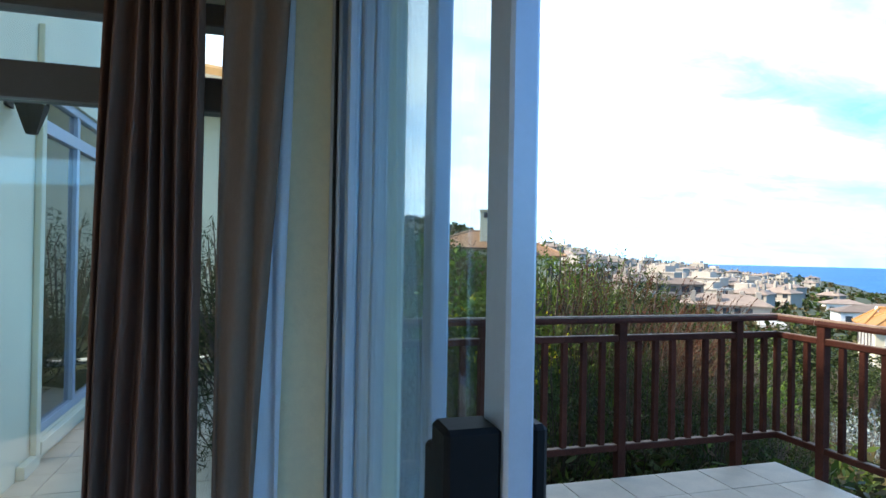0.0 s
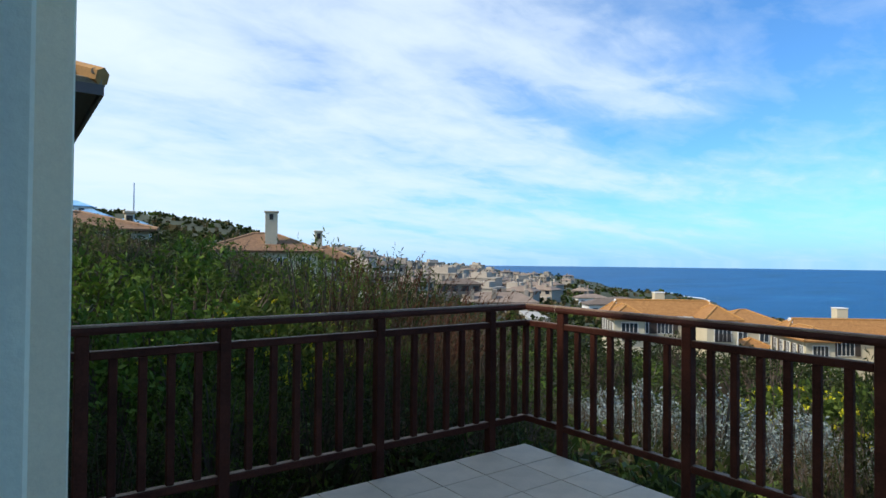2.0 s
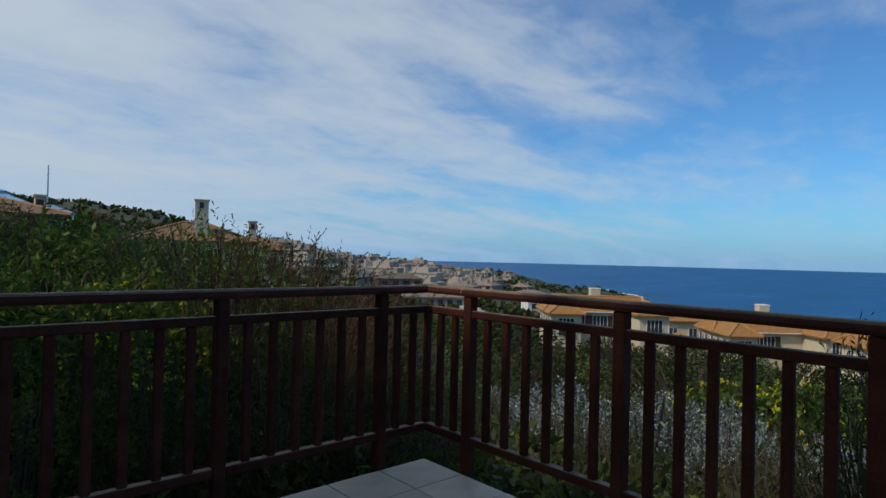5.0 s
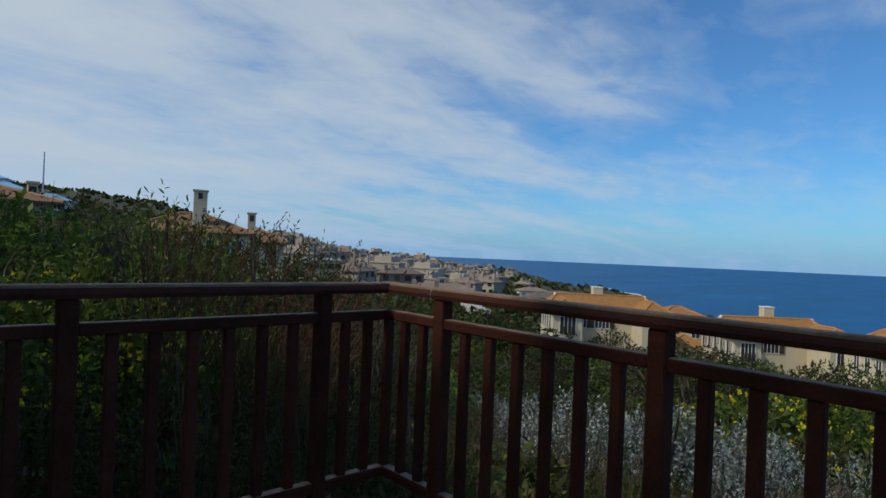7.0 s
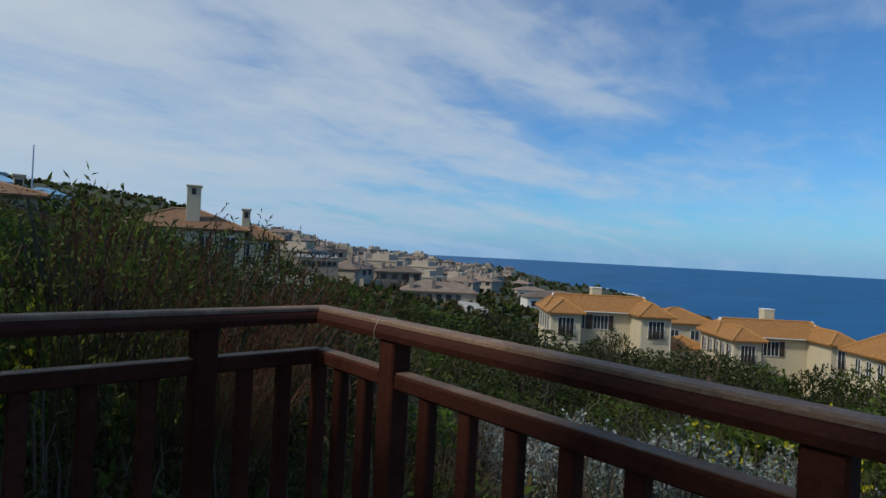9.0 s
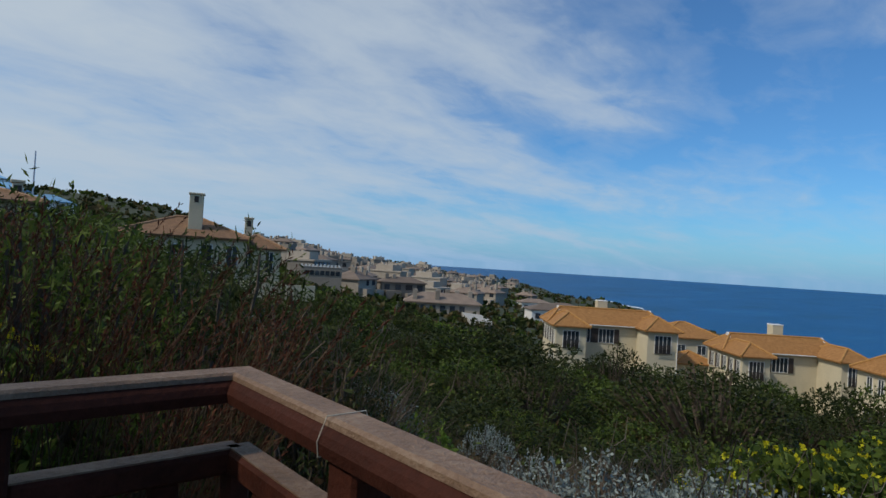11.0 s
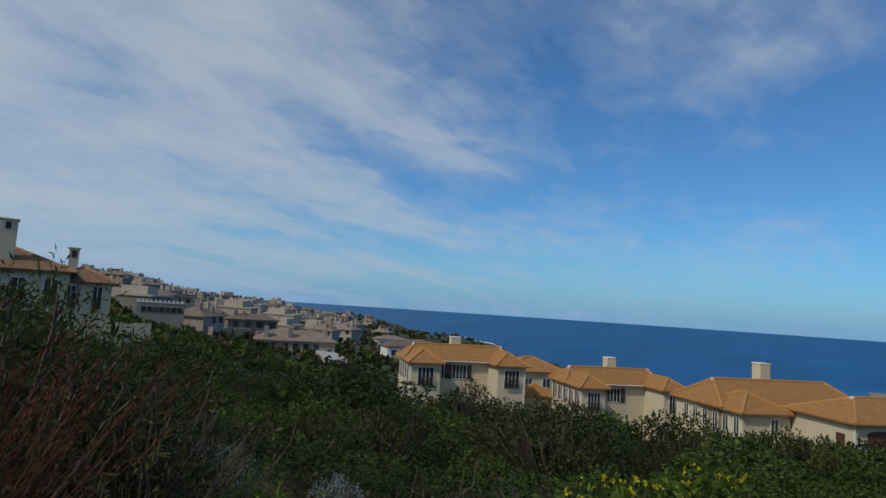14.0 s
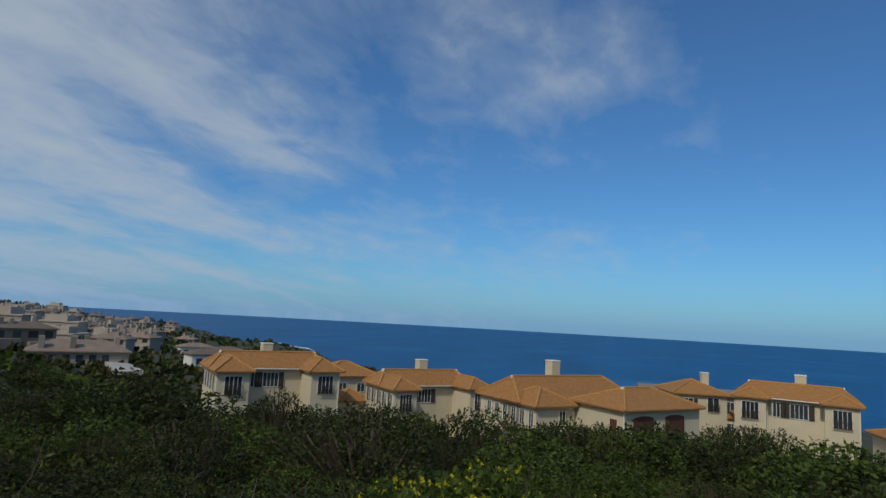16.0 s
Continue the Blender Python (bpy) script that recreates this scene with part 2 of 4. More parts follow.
def boxes(*list_of, bevel=0.0, segments=1):
    """Boxes (x0, x1, y0, y1, z0, z1) in one bmesh."""
    bm = bmesh.new()
    for x0, x1, y0, y1, z0, z1 in list_of:
        r = bmesh.ops.create_cube(bm, size=1.0, matrix=Matrix.Translation(((x0 + x1) / 2, (y0 + y1) / 2, (z0 + z1) / 2)) @ Matrix.Diagonal((x1 - x0, y1 - y0, z1 - z0, 1)))
    if bevel:
        bmesh.ops.bevel(bm, geom=bm.edges[:], offset=bevel, segments=segments, affect="EDGES", profile=0.6)
    return bm


def structure(name, bm, material, label, category="wall"):
    ob = part(name, bm, material)
    return tagged(ob, label, category, "", "structure")


# ---- the lie of the land: heights by bearing and distance ----
CENTRE = (-1.0, -1.0)
BEAR = [-180, -20, 0, 10, 15, 25, 35, 45, 55, 65, 80, 110, 180]
REACH = [1.5, 4, 10, 30, 70, 150, 300, 550, 800, 1250, 1800, 2600]
LAND = [
    [-0.5, -0.5, -0.5, -0.5, -0.5, -0.5, -0.5, -0.5, -0.5, -0.5, -0.5, -0.5, -0.5],
    [-0.3, -0.3, -0.4, -0.5, -0.6, -0.7, -0.8, -0.9, -1.0, -1.1, -1.1, -1.1, -0.4],
    [0.5, 0.6, 0.3, 0.1, -0.1, -0.7, -1.5, -2.1, -2.6, -2.8, -2.9, -2.7, 0.4],
    [3, 2.6, 1.2, 0.0, -1.0, -3.4, -5.4, -6.5, -7.0, -7.6, -7.8, -7.6, 1],
    [6, 5.0, 2.6, -0.2, -2.2, -5.2, -8.2, -10.8, -11.8, -12.8, -13.0, -12.8, 3],
    [12, 11, 7.5, 3.6, 0.5, -4.8, -10.0, -13.8, -15.8, -19, -20, -18, 6],
    [24, 22, 18, 15, 11, -2.5, -11, -17, -24, -34, -40, -40, 12],
    [45, 44, 42, 34, 31, 4.5, -10.5, -22, -29, -48, -56, -56, 20],
    [55, 55, 50, 43, 31, 11, -7, -21, -40, -60, -62, -62, 20],
    [60, 60, 52, 43, 30, 11, -9, -30, -59, -66, -66, -66, 20],
    [40, 40, 30, 20, 10, 0, -18, -48, -68, -70, -70, -70, 0],
    [-70, -70, -70, -70, -70, -70, -70, -70, -70, -70, -70, -70, -70],
]
LOG_REACH = np.log(REACH)
LAND_TABLE = np.array(LAND, float)


def land(x, y):
    dx, dy = x - CENTRE[0], y - CENTRE[1]
    r = math.log(max(math.hypot(dx, dy), 1.5))
    b = math.degrees(math.atan2(dx, dy))
    j = min(max(int(np.searchsorted(BEAR, b)) - 1, 0), len(BEAR) - 2)
    f = (b - BEAR[j]) / (BEAR[j + 1] - BEAR[j])
    f = f * f * (3 - 2 * f)
    i = min(max(int(np.searchsorted(LOG_REACH, r)) - 1, 0), len(REACH) - 2)
    g = min(1.0, (r - LOG_REACH[i]) / (LOG_REACH[i + 1] - LOG_REACH[i]))
    a = LAND_TABLE[i][j] * (1 - f) + LAND_TABLE[i][j + 1] * f
    c = LAND_TABLE[i + 1][j] * (1 - f) + LAND_TABLE[i + 1][j + 1] * f
    rough = min(math.exp(r) * 0.012, 5.0)
    return a * (1 - g) + c * g + (noise.noise((x * 0.09, y * 0.09, 0)) * min(rough, 0.6) + noise.noise((x * 0.011, y * 0.011, 3)) * rough if r > 2 else 0)


def place(bearing, r):
    return CENTRE[0] + r * math.sin(radians(bearing)), CENTRE[1] + r * math.cos(radians(bearing))


def build_ground():
    rings = [1.5 * (5200 / 1.5) ** (i / 110) for i in range(111)]
    turns = [-180 + 2.0 * i for i in range(180)]
    verts, faces = [(CENTRE[0], CENTRE[1], -0.5)], []
    for r in rings:
        for b in turns:
            x, y = place(b, r)
            verts.append((x, y, land(x, y)))
    n = len(turns)
    for k in range(n):
        faces.append((0, 1 + (k + 1) % n, 1 + k))
    for i in range(len(rings) - 1):
        for k in range(n):
            a, b = 1 + i * n + k, 1 + i * n + (k + 1) % n
            faces.append((a, b, b + n, a + n))
    ob = raw("ground", verts, faces, SOIL)
    for p in ob.data.polygons:
        p.use_smooth = True
    tagged(ob, "scrub-covered hillside soil falling away to the sea", "ground", "", "structure")


build_ground()
SEA_LEVEL = -52.0
bm = bmesh.new()
bmesh.ops.create_circle(bm, cap_ends=True, segments=96, radius=5000, matrix=Matrix.Translation((0, 0, SEA_LEVEL)))
structure("water", bm, SEA, "deep blue ocean reaching to the horizon", "sea")


# ---- the house: room, doorway, window ----
structure("floor", boxes((-6.5, -3.0, -6.6, -1.5, -0.45, -0.002)), TILE, "beige tiled floor of the room", "floor")
structure("ceiling", boxes((-6.5, -3.36, -6.6, -1.7, 2.62, 2.75)), WHITE, "plain white ceiling of the room", "ceiling")
# the openings in the west and south walls are invented, to let skylight in
structure("wall_west", boxes((-6.7, -6.5, -6.8, -6.2, -0.45, 5.6), (-6.7, -6.5, -2.6, -1.5, -0.45, 5.6), (-6.7, -6.5, -6.2, -2.6, 2.3, 5.6), (-6.7, -6.5, -6.2, -2.6, -0.45, 0.6)), PLASTER_IN, "plain cream wall closing the room")
structure("wall_south", boxes((-6.5, -6.2, -6.8, -6.6, -0.45, 5.6), (-3.4, -3.0, -6.8, -6.6, -0.45, 5.6), (-6.2, -3.4, -6.8, -6.6, 2.3, 5.6), (-6.2, -3.4, -6.8, -6.6, -0.45, 0.1)), PLASTER_IN, "plain cream wall closing the room")
# window in the north wall, doorway in the east wall, pier between them
structure("wall_north", boxes((-6.5, -5.2, -1.7, -1.5, -0.45, 2.02), (-6.5, -3.36, -1.7, -1.5, 2.02, 5.6), (-5.2, -3.36, -1.7, -1.5, -0.45, 0.08)), PLASTER_IN, "cream plastered wall round a tall window")
structure("wall_east", boxes((-3.36, -3.04, -1.78, -1.5, -0.45, 2.16), (-3.36, -3.04, -6.6, -5.0, -0.45, 2.16), (-3.36, -3.04, -6.6, -1.5, 2.16, 5.6), bevel=0.008), PLASTER, "cream plastered wall with a wide door opening")
structure("wall_pier", boxes((-3.3, -2.86, -0.31, -0.063, -0.45, 5.6), bevel=0.008), PLASTER, "cream plastered corner pier at the railing's end")
# out-of-view slab over the raised walls, added to keep sun off the deck
structure("roof_slab", boxes((-6.9, -2.8, -7.0, -0.05, 5.6, 5.8)), PLASTER, "unseen flat roof added to keep the deck in shade", "roof")


def build_window(name, x0, x1, y, z0, z1, transom, mullions, label, along="x", mat=ALU_DARK, pane_mat=GLASS, width=0.06, depth=0.07):
    """A fixed frame in a wall opening; along x at y, or along y at x = y."""
    m = pose(x0, y, z0) if along == "x" else pose(y, x0, z0, 0, 0, 90)
    top = thing(name, m, label, "window", "", "structure")
    W, H, h = x1 - x0, z1 - z0, depth / 2
    rails = [(0, W, -h, h, 0, width), (0, W, -h, h, H - width, H), (0, width, -h, h, width, H - width), (W - width, W, -h, h, width, H - width)]
    part("window_frame", boxes(*rails, bevel=0.004), mat, top)
    zs = [width, H - width]
    if transom:
        part("transom_bar", boxes((width, W - width, -h, h, transom - 0.045, transom + 0.045), bevel=0.004), mat, top)
        zs = [width, transom - 0.045, transom + 0.045, H - width]
    xs = [width] + [v for u in mullions for v in (u - width / 2, u + width / 2)] + [W - width]
    for u in mullions:
        for a, b in zip(zs[::2], zs[1::2]):
            part("mullion", boxes((u - width / 2, u + width / 2, -h, h, a, b), bevel=0.004), mat, top)
    for a, b in zip(xs[::2], xs[1::2]):
        for c, d in zip(zs[::2], zs[1::2]):
            ob = part("pane", boxes((a, b, -0.004, 0.004, c, d)), pane_mat, top)
            ob.visible_shadow = False
    return top


# two added windows, never in view, that brighten the interior
build_window("window_3", -6.2, -3.4, -6.7, 0.1, 2.3, 0, [1.4], "unseen aluminium window added to light the room from the south", "x", ALU)
build_window("window_4", -6.2, -2.6, -6.6, 0.6, 2.3, 0, [1.2, 2.4], "unseen aluminium window added to light the room from the west", "y", ALU)
build_window("window_1", -5.2, -3.37, -1.6, 0.08, 2.02, 1.70, [0.8], "tall grey-brown framed window with a transom bar")


def build_sliding_door():
    frame_ob = thing("door_1", pose(0, 0, 0), "pale grey aluminium sliding door frame standing open", "door", "", "structure")
    part("jamb", boxes((-3.238, -3.10, -1.84, -1.782, 0.0, 2.155), (-3.228, -3.218, -1.87, -1.84, 0.02, 2.12), (-3.186, -3.180, -1.87, -1.84, 0.02, 2.12), (-3.14, -3.125, -1.87, -1.84, 0.02, 2.12), bevel=0.003), ALU, frame_ob)
    part("seal", boxes((-3.236, -3.229, -1.852, -1.84, 0.02, 2.12), (-3.152, -3.146, -1.852, -1.84, 0.02, 2.12)), RUBBER, frame_ob)
    part("jamb", boxes((-3.238, -3.10, -4.998, -4.94, 0.0, 2.155), bevel=0.003), ALU, frame_ob)
    part("head", boxes((-3.238, -3.10, -4.94, -1.84, 2.12, 2.155), bevel=0.003), ALU, frame_ob)
    part("track", boxes((-3.238, -3.10, -4.94, -1.84, 0.0, 0.018), bevel=0.003), ALU, frame_ob)
    for x, y0, y1, handle in ((-3.165, -2.56, -1.875, False), (-3.201, -2.905, -1.90, True)):
        leaf = tagged(new("door_leaf"), "glazed sliding door leaf pushed open in its track", "door", "sliding door leaves")
        t = 0.012
        part("stile", boxes((x - t, x + t, y0, y0 + 0.048, 0.02, 2.118), bevel=0.003), ALU, leaf)
        part("stile", boxes((x - t, x + t, y1 - 0.048, y1, 0.02, 2.118), bevel=0.003), ALU, leaf)
        part("rail", boxes((x - t, x + t, y0 + 0.048, y1 - 0.048, 0.02, 0.09), bevel=0.003), ALU, leaf)
        part("rail", boxes((x - t, x + t, y0 + 0.048, y1 - 0.048, 2.05, 2.118), bevel=0.003), ALU, leaf)
        part("bead", boxes((x - 0.006, x + 0.006, y0 + 0.048, y0 + 0.054, 0.09, 2.05)), RUBBER, leaf)
        pane = part("pane", boxes((x - 0.003, x + 0.003, y0 + 0.054, y1 - 0.048, 0.09, 2.05)), GLASS, leaf)
        pane.visible_shadow = False
        if handle:
            part("handle", boxes((x - t - 0.045, x - t, y0 + 0.004, y0 + 0.044, 0.84, 1.245), bevel=0.004), BLACK, leaf, "black plastic pull handle")
            part("handle", boxes((x + t, x + t + 0.014, y0 + 0.004, y0 + 0.044, 0.84, 1.245), bevel=0.004), BLACK, leaf, "black plastic pull handle")
            part("lock", boxes((x - t - 0.03, x - t, y0 + 0.06, y0 + 0.12, 0.84, 1.205), bevel=0.004), BLACK, leaf)


build_sliding_door()


def curtain(x0, x1, y, z0, z1, pleats, mat, label, flare=0.05, deep=0.035, slant=(0.0, 0.0)):
    """A hanging curtain: pleated cloth with thickness, fuller at the hem."""
    nx, nz, rnd = 120, 14, random.Random(int(abs(x0) * 1000))
    jitter = [rnd.uniform(0.6, 1.3) for _ in range(pleats + 2)]
    verts, faces = [], []
    for k in range(nz + 1):
        v = k / nz
        for i in range(nx + 1):
            u = i / nx
            spread = (1 - v) * (flare * (u - 0.75) + slant[0] * (1 - u) + slant[1] * u)
            p = u * pleats
            d = deep * jitter[int(p)] * (0.75 + 0.25 * (1 - v)) * math.sin(2 * math.pi * p + 0.4 * math.sin(3 * v + p))
            verts.append((x0 + (x1 - x0) * u + spread + 0.006 * math.sin(6 * v + 9 * u), y + d, z0 + (z1 - z0) * v))
    for k in range(nz):
        for i in range(nx):
            a = k * (nx + 1) + i
            faces.append((a, a + 1, a + nx + 2, a + nx + 1))
    ob = raw("curtain", verts, faces, mat)
    for p in ob.data.polygons:
        p.use_smooth = True
    ob.modifiers.new("cloth", "SOLIDIFY").thickness = 0.006
    return tagged(ob, label, "curtain")


curtain(-3.715, -3.54, -1.86, 0.02, 2.28, 6, CURTAIN, "dark brown pleated curtain hanging beside the window", 0.10)
curtain(-3.474, -3.335, -1.875, 0.02, 2.28, 2, CURTAIN_PALE, "taupe brown curtain drawn to the window's edge", 0.0, 0.012, (-0.035, -0.10))
curtain(-3.43, -3.332, -1.815, 0.02, 2.28, 2, LINING, "white lining hanging behind the drawn curtain", 0.0, 0.010, (0.0, -0.02))
bm = bmesh.new()
bmesh.ops.create_cone(bm, segments=16, radius1=0.014, radius2=0.014, depth=1.9, cap_ends=True, matrix=pose(-4.31, -1.86, 2.295, 0, 90, 0))
rod = tagged(part("curtain_rod", bm, ALU_DARK), "dark metal rod carrying the window curtains", "curtain rod")
for x in (-5.2, -3.42):
    part("bracket", boxes((x - 0.012, x + 0.012, -1.86, -1.702, 2.28, 2.31), bevel=0.003), ALU_DARK, rod)


# ---- the wing across the small court, and the house to the north ----
def hip_roof(w, d, eave, rise, over=0.45, thick=0.16, hip=None):
    """A hipped roof over a block w x d, centred; the ridge along the longer side."""
    a, b = w / 2 + over, d / 2 + over
    bm = bmesh.new()
    low = [bm.verts.new(p) for p in ((-a, -b, eave), (a, -b, eave), (a, b, eave), (-a, b, eave))]
    base = [bm.verts.new((p.co.x, p.co.y, eave - thick)) for p in low]
    if a >= b:
        run = a - (b if hip is None else hip)
        r1, r2 = bm.verts.new((-run, 0, eave + rise)), bm.verts.new((run + 0.01, 0, eave + rise))
        sides = ((0, 1, r2, r1), (1, 2, r2), (2, 3, r1, r2), (3, 0, r1))
    else:
        r1, r2 = bm.verts.new((0, -(b - a), eave + rise)), bm.verts.new((0, b - a + 0.01, eave + rise))
        sides = ((0, 1, r1), (1, 2, r2, r1), (2, 3, r2), (3, 0, r1, r2))
    for f in sides:
        bm.faces.new([low[v] if isinstance(v, int) else v for v in f])
    for i in range(4):
        j = (i + 1) % 4
        bm.faces.new((low[i], base[i], base[j], low[j]))
    bm.faces.new(base[::-1])
    lines = [(low[0].co.copy(), r1.co.copy()), (low[3].co.copy(), r1.co.copy() if a >= b else r2.co.copy()),
             (low[1].co.copy(), r2.co.copy() if a >= b else r1.co.copy()), (low[2].co.copy(), r2.co.copy()), (r1.co.copy(), r2.co.copy())]
    return bm, lines


def caps(lines, radius=0.13):
    """Ridge and hip caps along the roof lines."""
    bm = bmesh.new()
    for a, b in lines:
        d = b - a
        if d.length < 0.1:
            continue
        m = Matrix.Translation((a + b) / 2 + Vector((0, 0, 0.03))) @ d.to_track_quat("Z", "Y").to_matrix().to_4x4()
        bmesh.ops.create_cone(bm, segments=6, radius1=radius, radius2=radius, depth=d.length, cap_ends=True, matrix=m)
    return bm


# upper wall and north end are sized to cast shade on the railing corner
structure("wall_wing", boxes((-6.6, -4.77, -1.5, 1.0, -0.45, 5.7), (-6.6, -4.77, 3.6, 3.9, -0.45, 5.7), (-6.6, -4.77, 1.0, 3.6, 2.42, 5.7), (-6.6, -4.77, 1.0, 3.6, -0.45, 0.14), (-6.6, -5.6, 1.0, 3.6, 0.14, 2.42)), PLASTER, "cream plastered wing across the tiled court, raised for shade")
structure("trim_wing", boxes((-4.768, -4.73, 0.93, 1.0, 0.0, 2.75), (-4.768, -4.72, 1.0, 3.6, 0.06, 0.14), (-4.768, -4.72, 0.72, 0.93, 0.0, 0.08), bevel=0.004), PLASTER, "raised cream plaster band beside the glazed door", "trim")
build_window("window_2", 1.0, 3.6, -4.83, 0.14, 2.42, 2.02, [0.9, 1.75], "pale aluminium sliding door with reflecting panes", "y", ALU, TINTED)
lamp = thing("wall_lamp", pose(-4.77, 0.5, 2.05), "black metal lantern fixed to the cream wall", "lamp")
bm = bmesh.new()
bmesh.ops.create_cone(bm, segments=6, radius1=0.03, radius2=0.085, depth=0.16, cap_ends=True, matrix=pose(0.12, 0, 0.02))
part("lantern", bm, BLACK, lamp)
bm = bmesh.new()
bmesh.ops.create_cone(bm, segments=6, radius1=0.10, radius2=0.02, depth=0.07, cap_ends=True, matrix=pose(0.12, 0, 0.22))
part("cap", bm, BLACK, lamp)
for p, q in ((-0.06, -0.05), (-0.06, 0.05), (0.06, -0.05), (0.06, 0.05)):
    part("post", boxes((0.114 + p, 0.126 + p, q - 0.006, q + 0.006, 0.1, 0.19)), BLACK, lamp)
part("arm", boxes((0, 0.12, -0.012, 0.012, 0.235, 0.26), (0, 0.018, -0.05, 0.05, 0.08, 0.3), bevel=0.004), BLACK, lamp)

north = thing("house", pose(-6.05, 8.65, 0), "cream house with an overhanging tiled roof", "house")
part("wall", boxes((-3.5, 3.5, -2.2, 2.2, -0.6, 3.46)), PLASTER, north)
bm, lines = hip_roof(7.0, 4.4, 3.68, 1.0, 0.48, 0.10)
north_roof = part("roof", bm, OLD_TILE, north)
part("ridge_cap", caps(lines), RIDGE, north_roof)
part("soffit", boxes((-3.94, 3.94, -2.64, 2.64, 3.50, 3.56)), SHUTTER, north, "dark brown boarded soffit")
part("fascia", boxes((-4.0, 4.0, -2.70, -2.66, 3.46, 3.60), (3.96, 4.0, -2.66, 2.70, 3.46, 3.60)), ALU_DARK, north, "grey-brown fascia board")
# rounded tile ends along the two eaves in view
for k in range(26):
    bm = bmesh.new()
    bmesh.ops.create_cone(bm, segments=10, radius1=0.06, radius2=0.05, depth=0.4, cap_ends=True, matrix=pose(-3.86 + k * 0.31, -2.54, 3.70, 70, 0, 0))
    part("eave_tile", bm, OLD_TILE, north_roof)
for k in range(17):
    bm = bmesh.new()
    bmesh.ops.create_cone(bm, segments=10, radius1=0.05, radius2=0.06, depth=0.4, cap_ends=True, matrix=pose(3.84, -2.5 + k * 0.31, 3.70, 0, 110, 0))
    part("eave_tile", bm, OLD_TILE, north_roof)
win = part("window", boxes((3.44, 3.53, 0.2, 1.4, 1.2, 3.0)), DARK_GLASS, north)
part("shutter", boxes((3.5, 3.58, -0.5, 0.1, 1.2, 3.05), bevel=0.01), SHUTTER, win)
part("shutter", boxes((3.5, 3.58, 1.5, 2.1, 1.2, 3.05), bevel=0.01), SHUTTER, win)


# ---- the deck's timber railing ----
def rail_run(origin_matrix, length, posts, label, corner):
    """One straight run of railing along local x, from the corner outwards."""
    run = thing("railing", origin_matrix, label, "railing", "deck railing")
    half = 0.036
    body = [(-half, 0.955), (half, 0.955), (half + 0.002, 0.97), (half - 0.003, 0.980), (half - 0.012, 0.988), (0.012 - half, 0.988), (0.003 - half, 0.980), (-half - 0.002, 0.97)]
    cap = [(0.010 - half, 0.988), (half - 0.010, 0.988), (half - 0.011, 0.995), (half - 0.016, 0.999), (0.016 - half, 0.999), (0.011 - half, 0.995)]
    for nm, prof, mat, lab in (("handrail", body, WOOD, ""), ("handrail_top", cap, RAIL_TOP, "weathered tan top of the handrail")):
        bm = bmesh.new()
        n = len(prof)
        rings = [[bm.verts.new((x + (y * corner if x == 0 else 0), y, z)) for y, z in prof] for x in (0.0, length)]
        for i in range(n):
            j = (i + 1) % n
            bm.faces.new((rings[0][i], rings[0][j], rings[1][j], rings[1][i]))
        bm.faces.new(rings[0][::-1])
        bm.faces.new(rings[1])
        bmesh.ops.recalc_face_normals(bm, faces=bm.faces[:])
        part(nm, bm, mat, run, lab)
    ends = [0.0] + [p for p in posts] + [length]
    for a, b in zip(ends, ends[1:]):
        a2, b2 = a + (0.028 if a else 0.0), b - (0.028 if b < length else 0)
        part("mid_rail", boxes((a2, b2, -0.024, 0.024, 0.838, 0.876), bevel=0.005), WOOD, run)
        part("bottom_rail", boxes((a2, b2, -0.024, 0.024, 0.155, 0.195), bevel=0.005), WOOD, run)
        # pale strips: weathered wood, plus the light the rail tops catch, as colour
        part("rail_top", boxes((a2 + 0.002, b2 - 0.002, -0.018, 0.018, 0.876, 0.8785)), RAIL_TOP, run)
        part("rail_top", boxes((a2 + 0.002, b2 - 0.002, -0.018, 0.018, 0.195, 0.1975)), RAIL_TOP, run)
        gaps = max(1, round((b - a) / 0.131))
        for k in range(1, gaps):
            x = a + (b - a) * k / gaps
            part("baluster", boxes((x - 0.019, x + 0.019, -0.016, 0.016, 0.1975, 0.838), bevel=0.004), WOOD, run)
    for x in posts:
        part("post", boxes((x - 0.029, x + 0.029, -0.029, 0.029, -0.32, 0.955), bevel=0.005), WOOD, run)
        for z in (-0.06, -0.2):
            bmb = bmesh.new()
            bmesh.ops.create_cone(bmb, segments=8, radius1=0.011, radius2=0.011, depth=0.012, cap_ends=True, matrix=pose(x, 0.034, z, 90, 0, 0))
            part("bolt", bmb, ALU_DARK, run)
    return run


north_run = rail_run(Matrix.LocRotScale((-0.017, -0.017, 0), Euler((0, 0, math.pi)), None), 2.84, [0.335, 1.225, 2.144, 2.778], "red-brown stained timber railing along the deck", 1)
east_run = rail_run(Matrix.LocRotScale((-0.017, -0.017, 0), Euler((0, 0, -math.pi / 2)), None), 5.2, [0.356, 1.284, 2.198, 3.12, 4.04, 4.96], "red-brown stained timber railing facing the sea", -1)
bm = boxes((-0.036, 0.002, -0.036, 0.002, 0.15, 0.84), bevel=0.005)
part("corner_baluster", bm, WOOD, north_run).matrix_parent_inverse = north_run.matrix_basis.inverted()

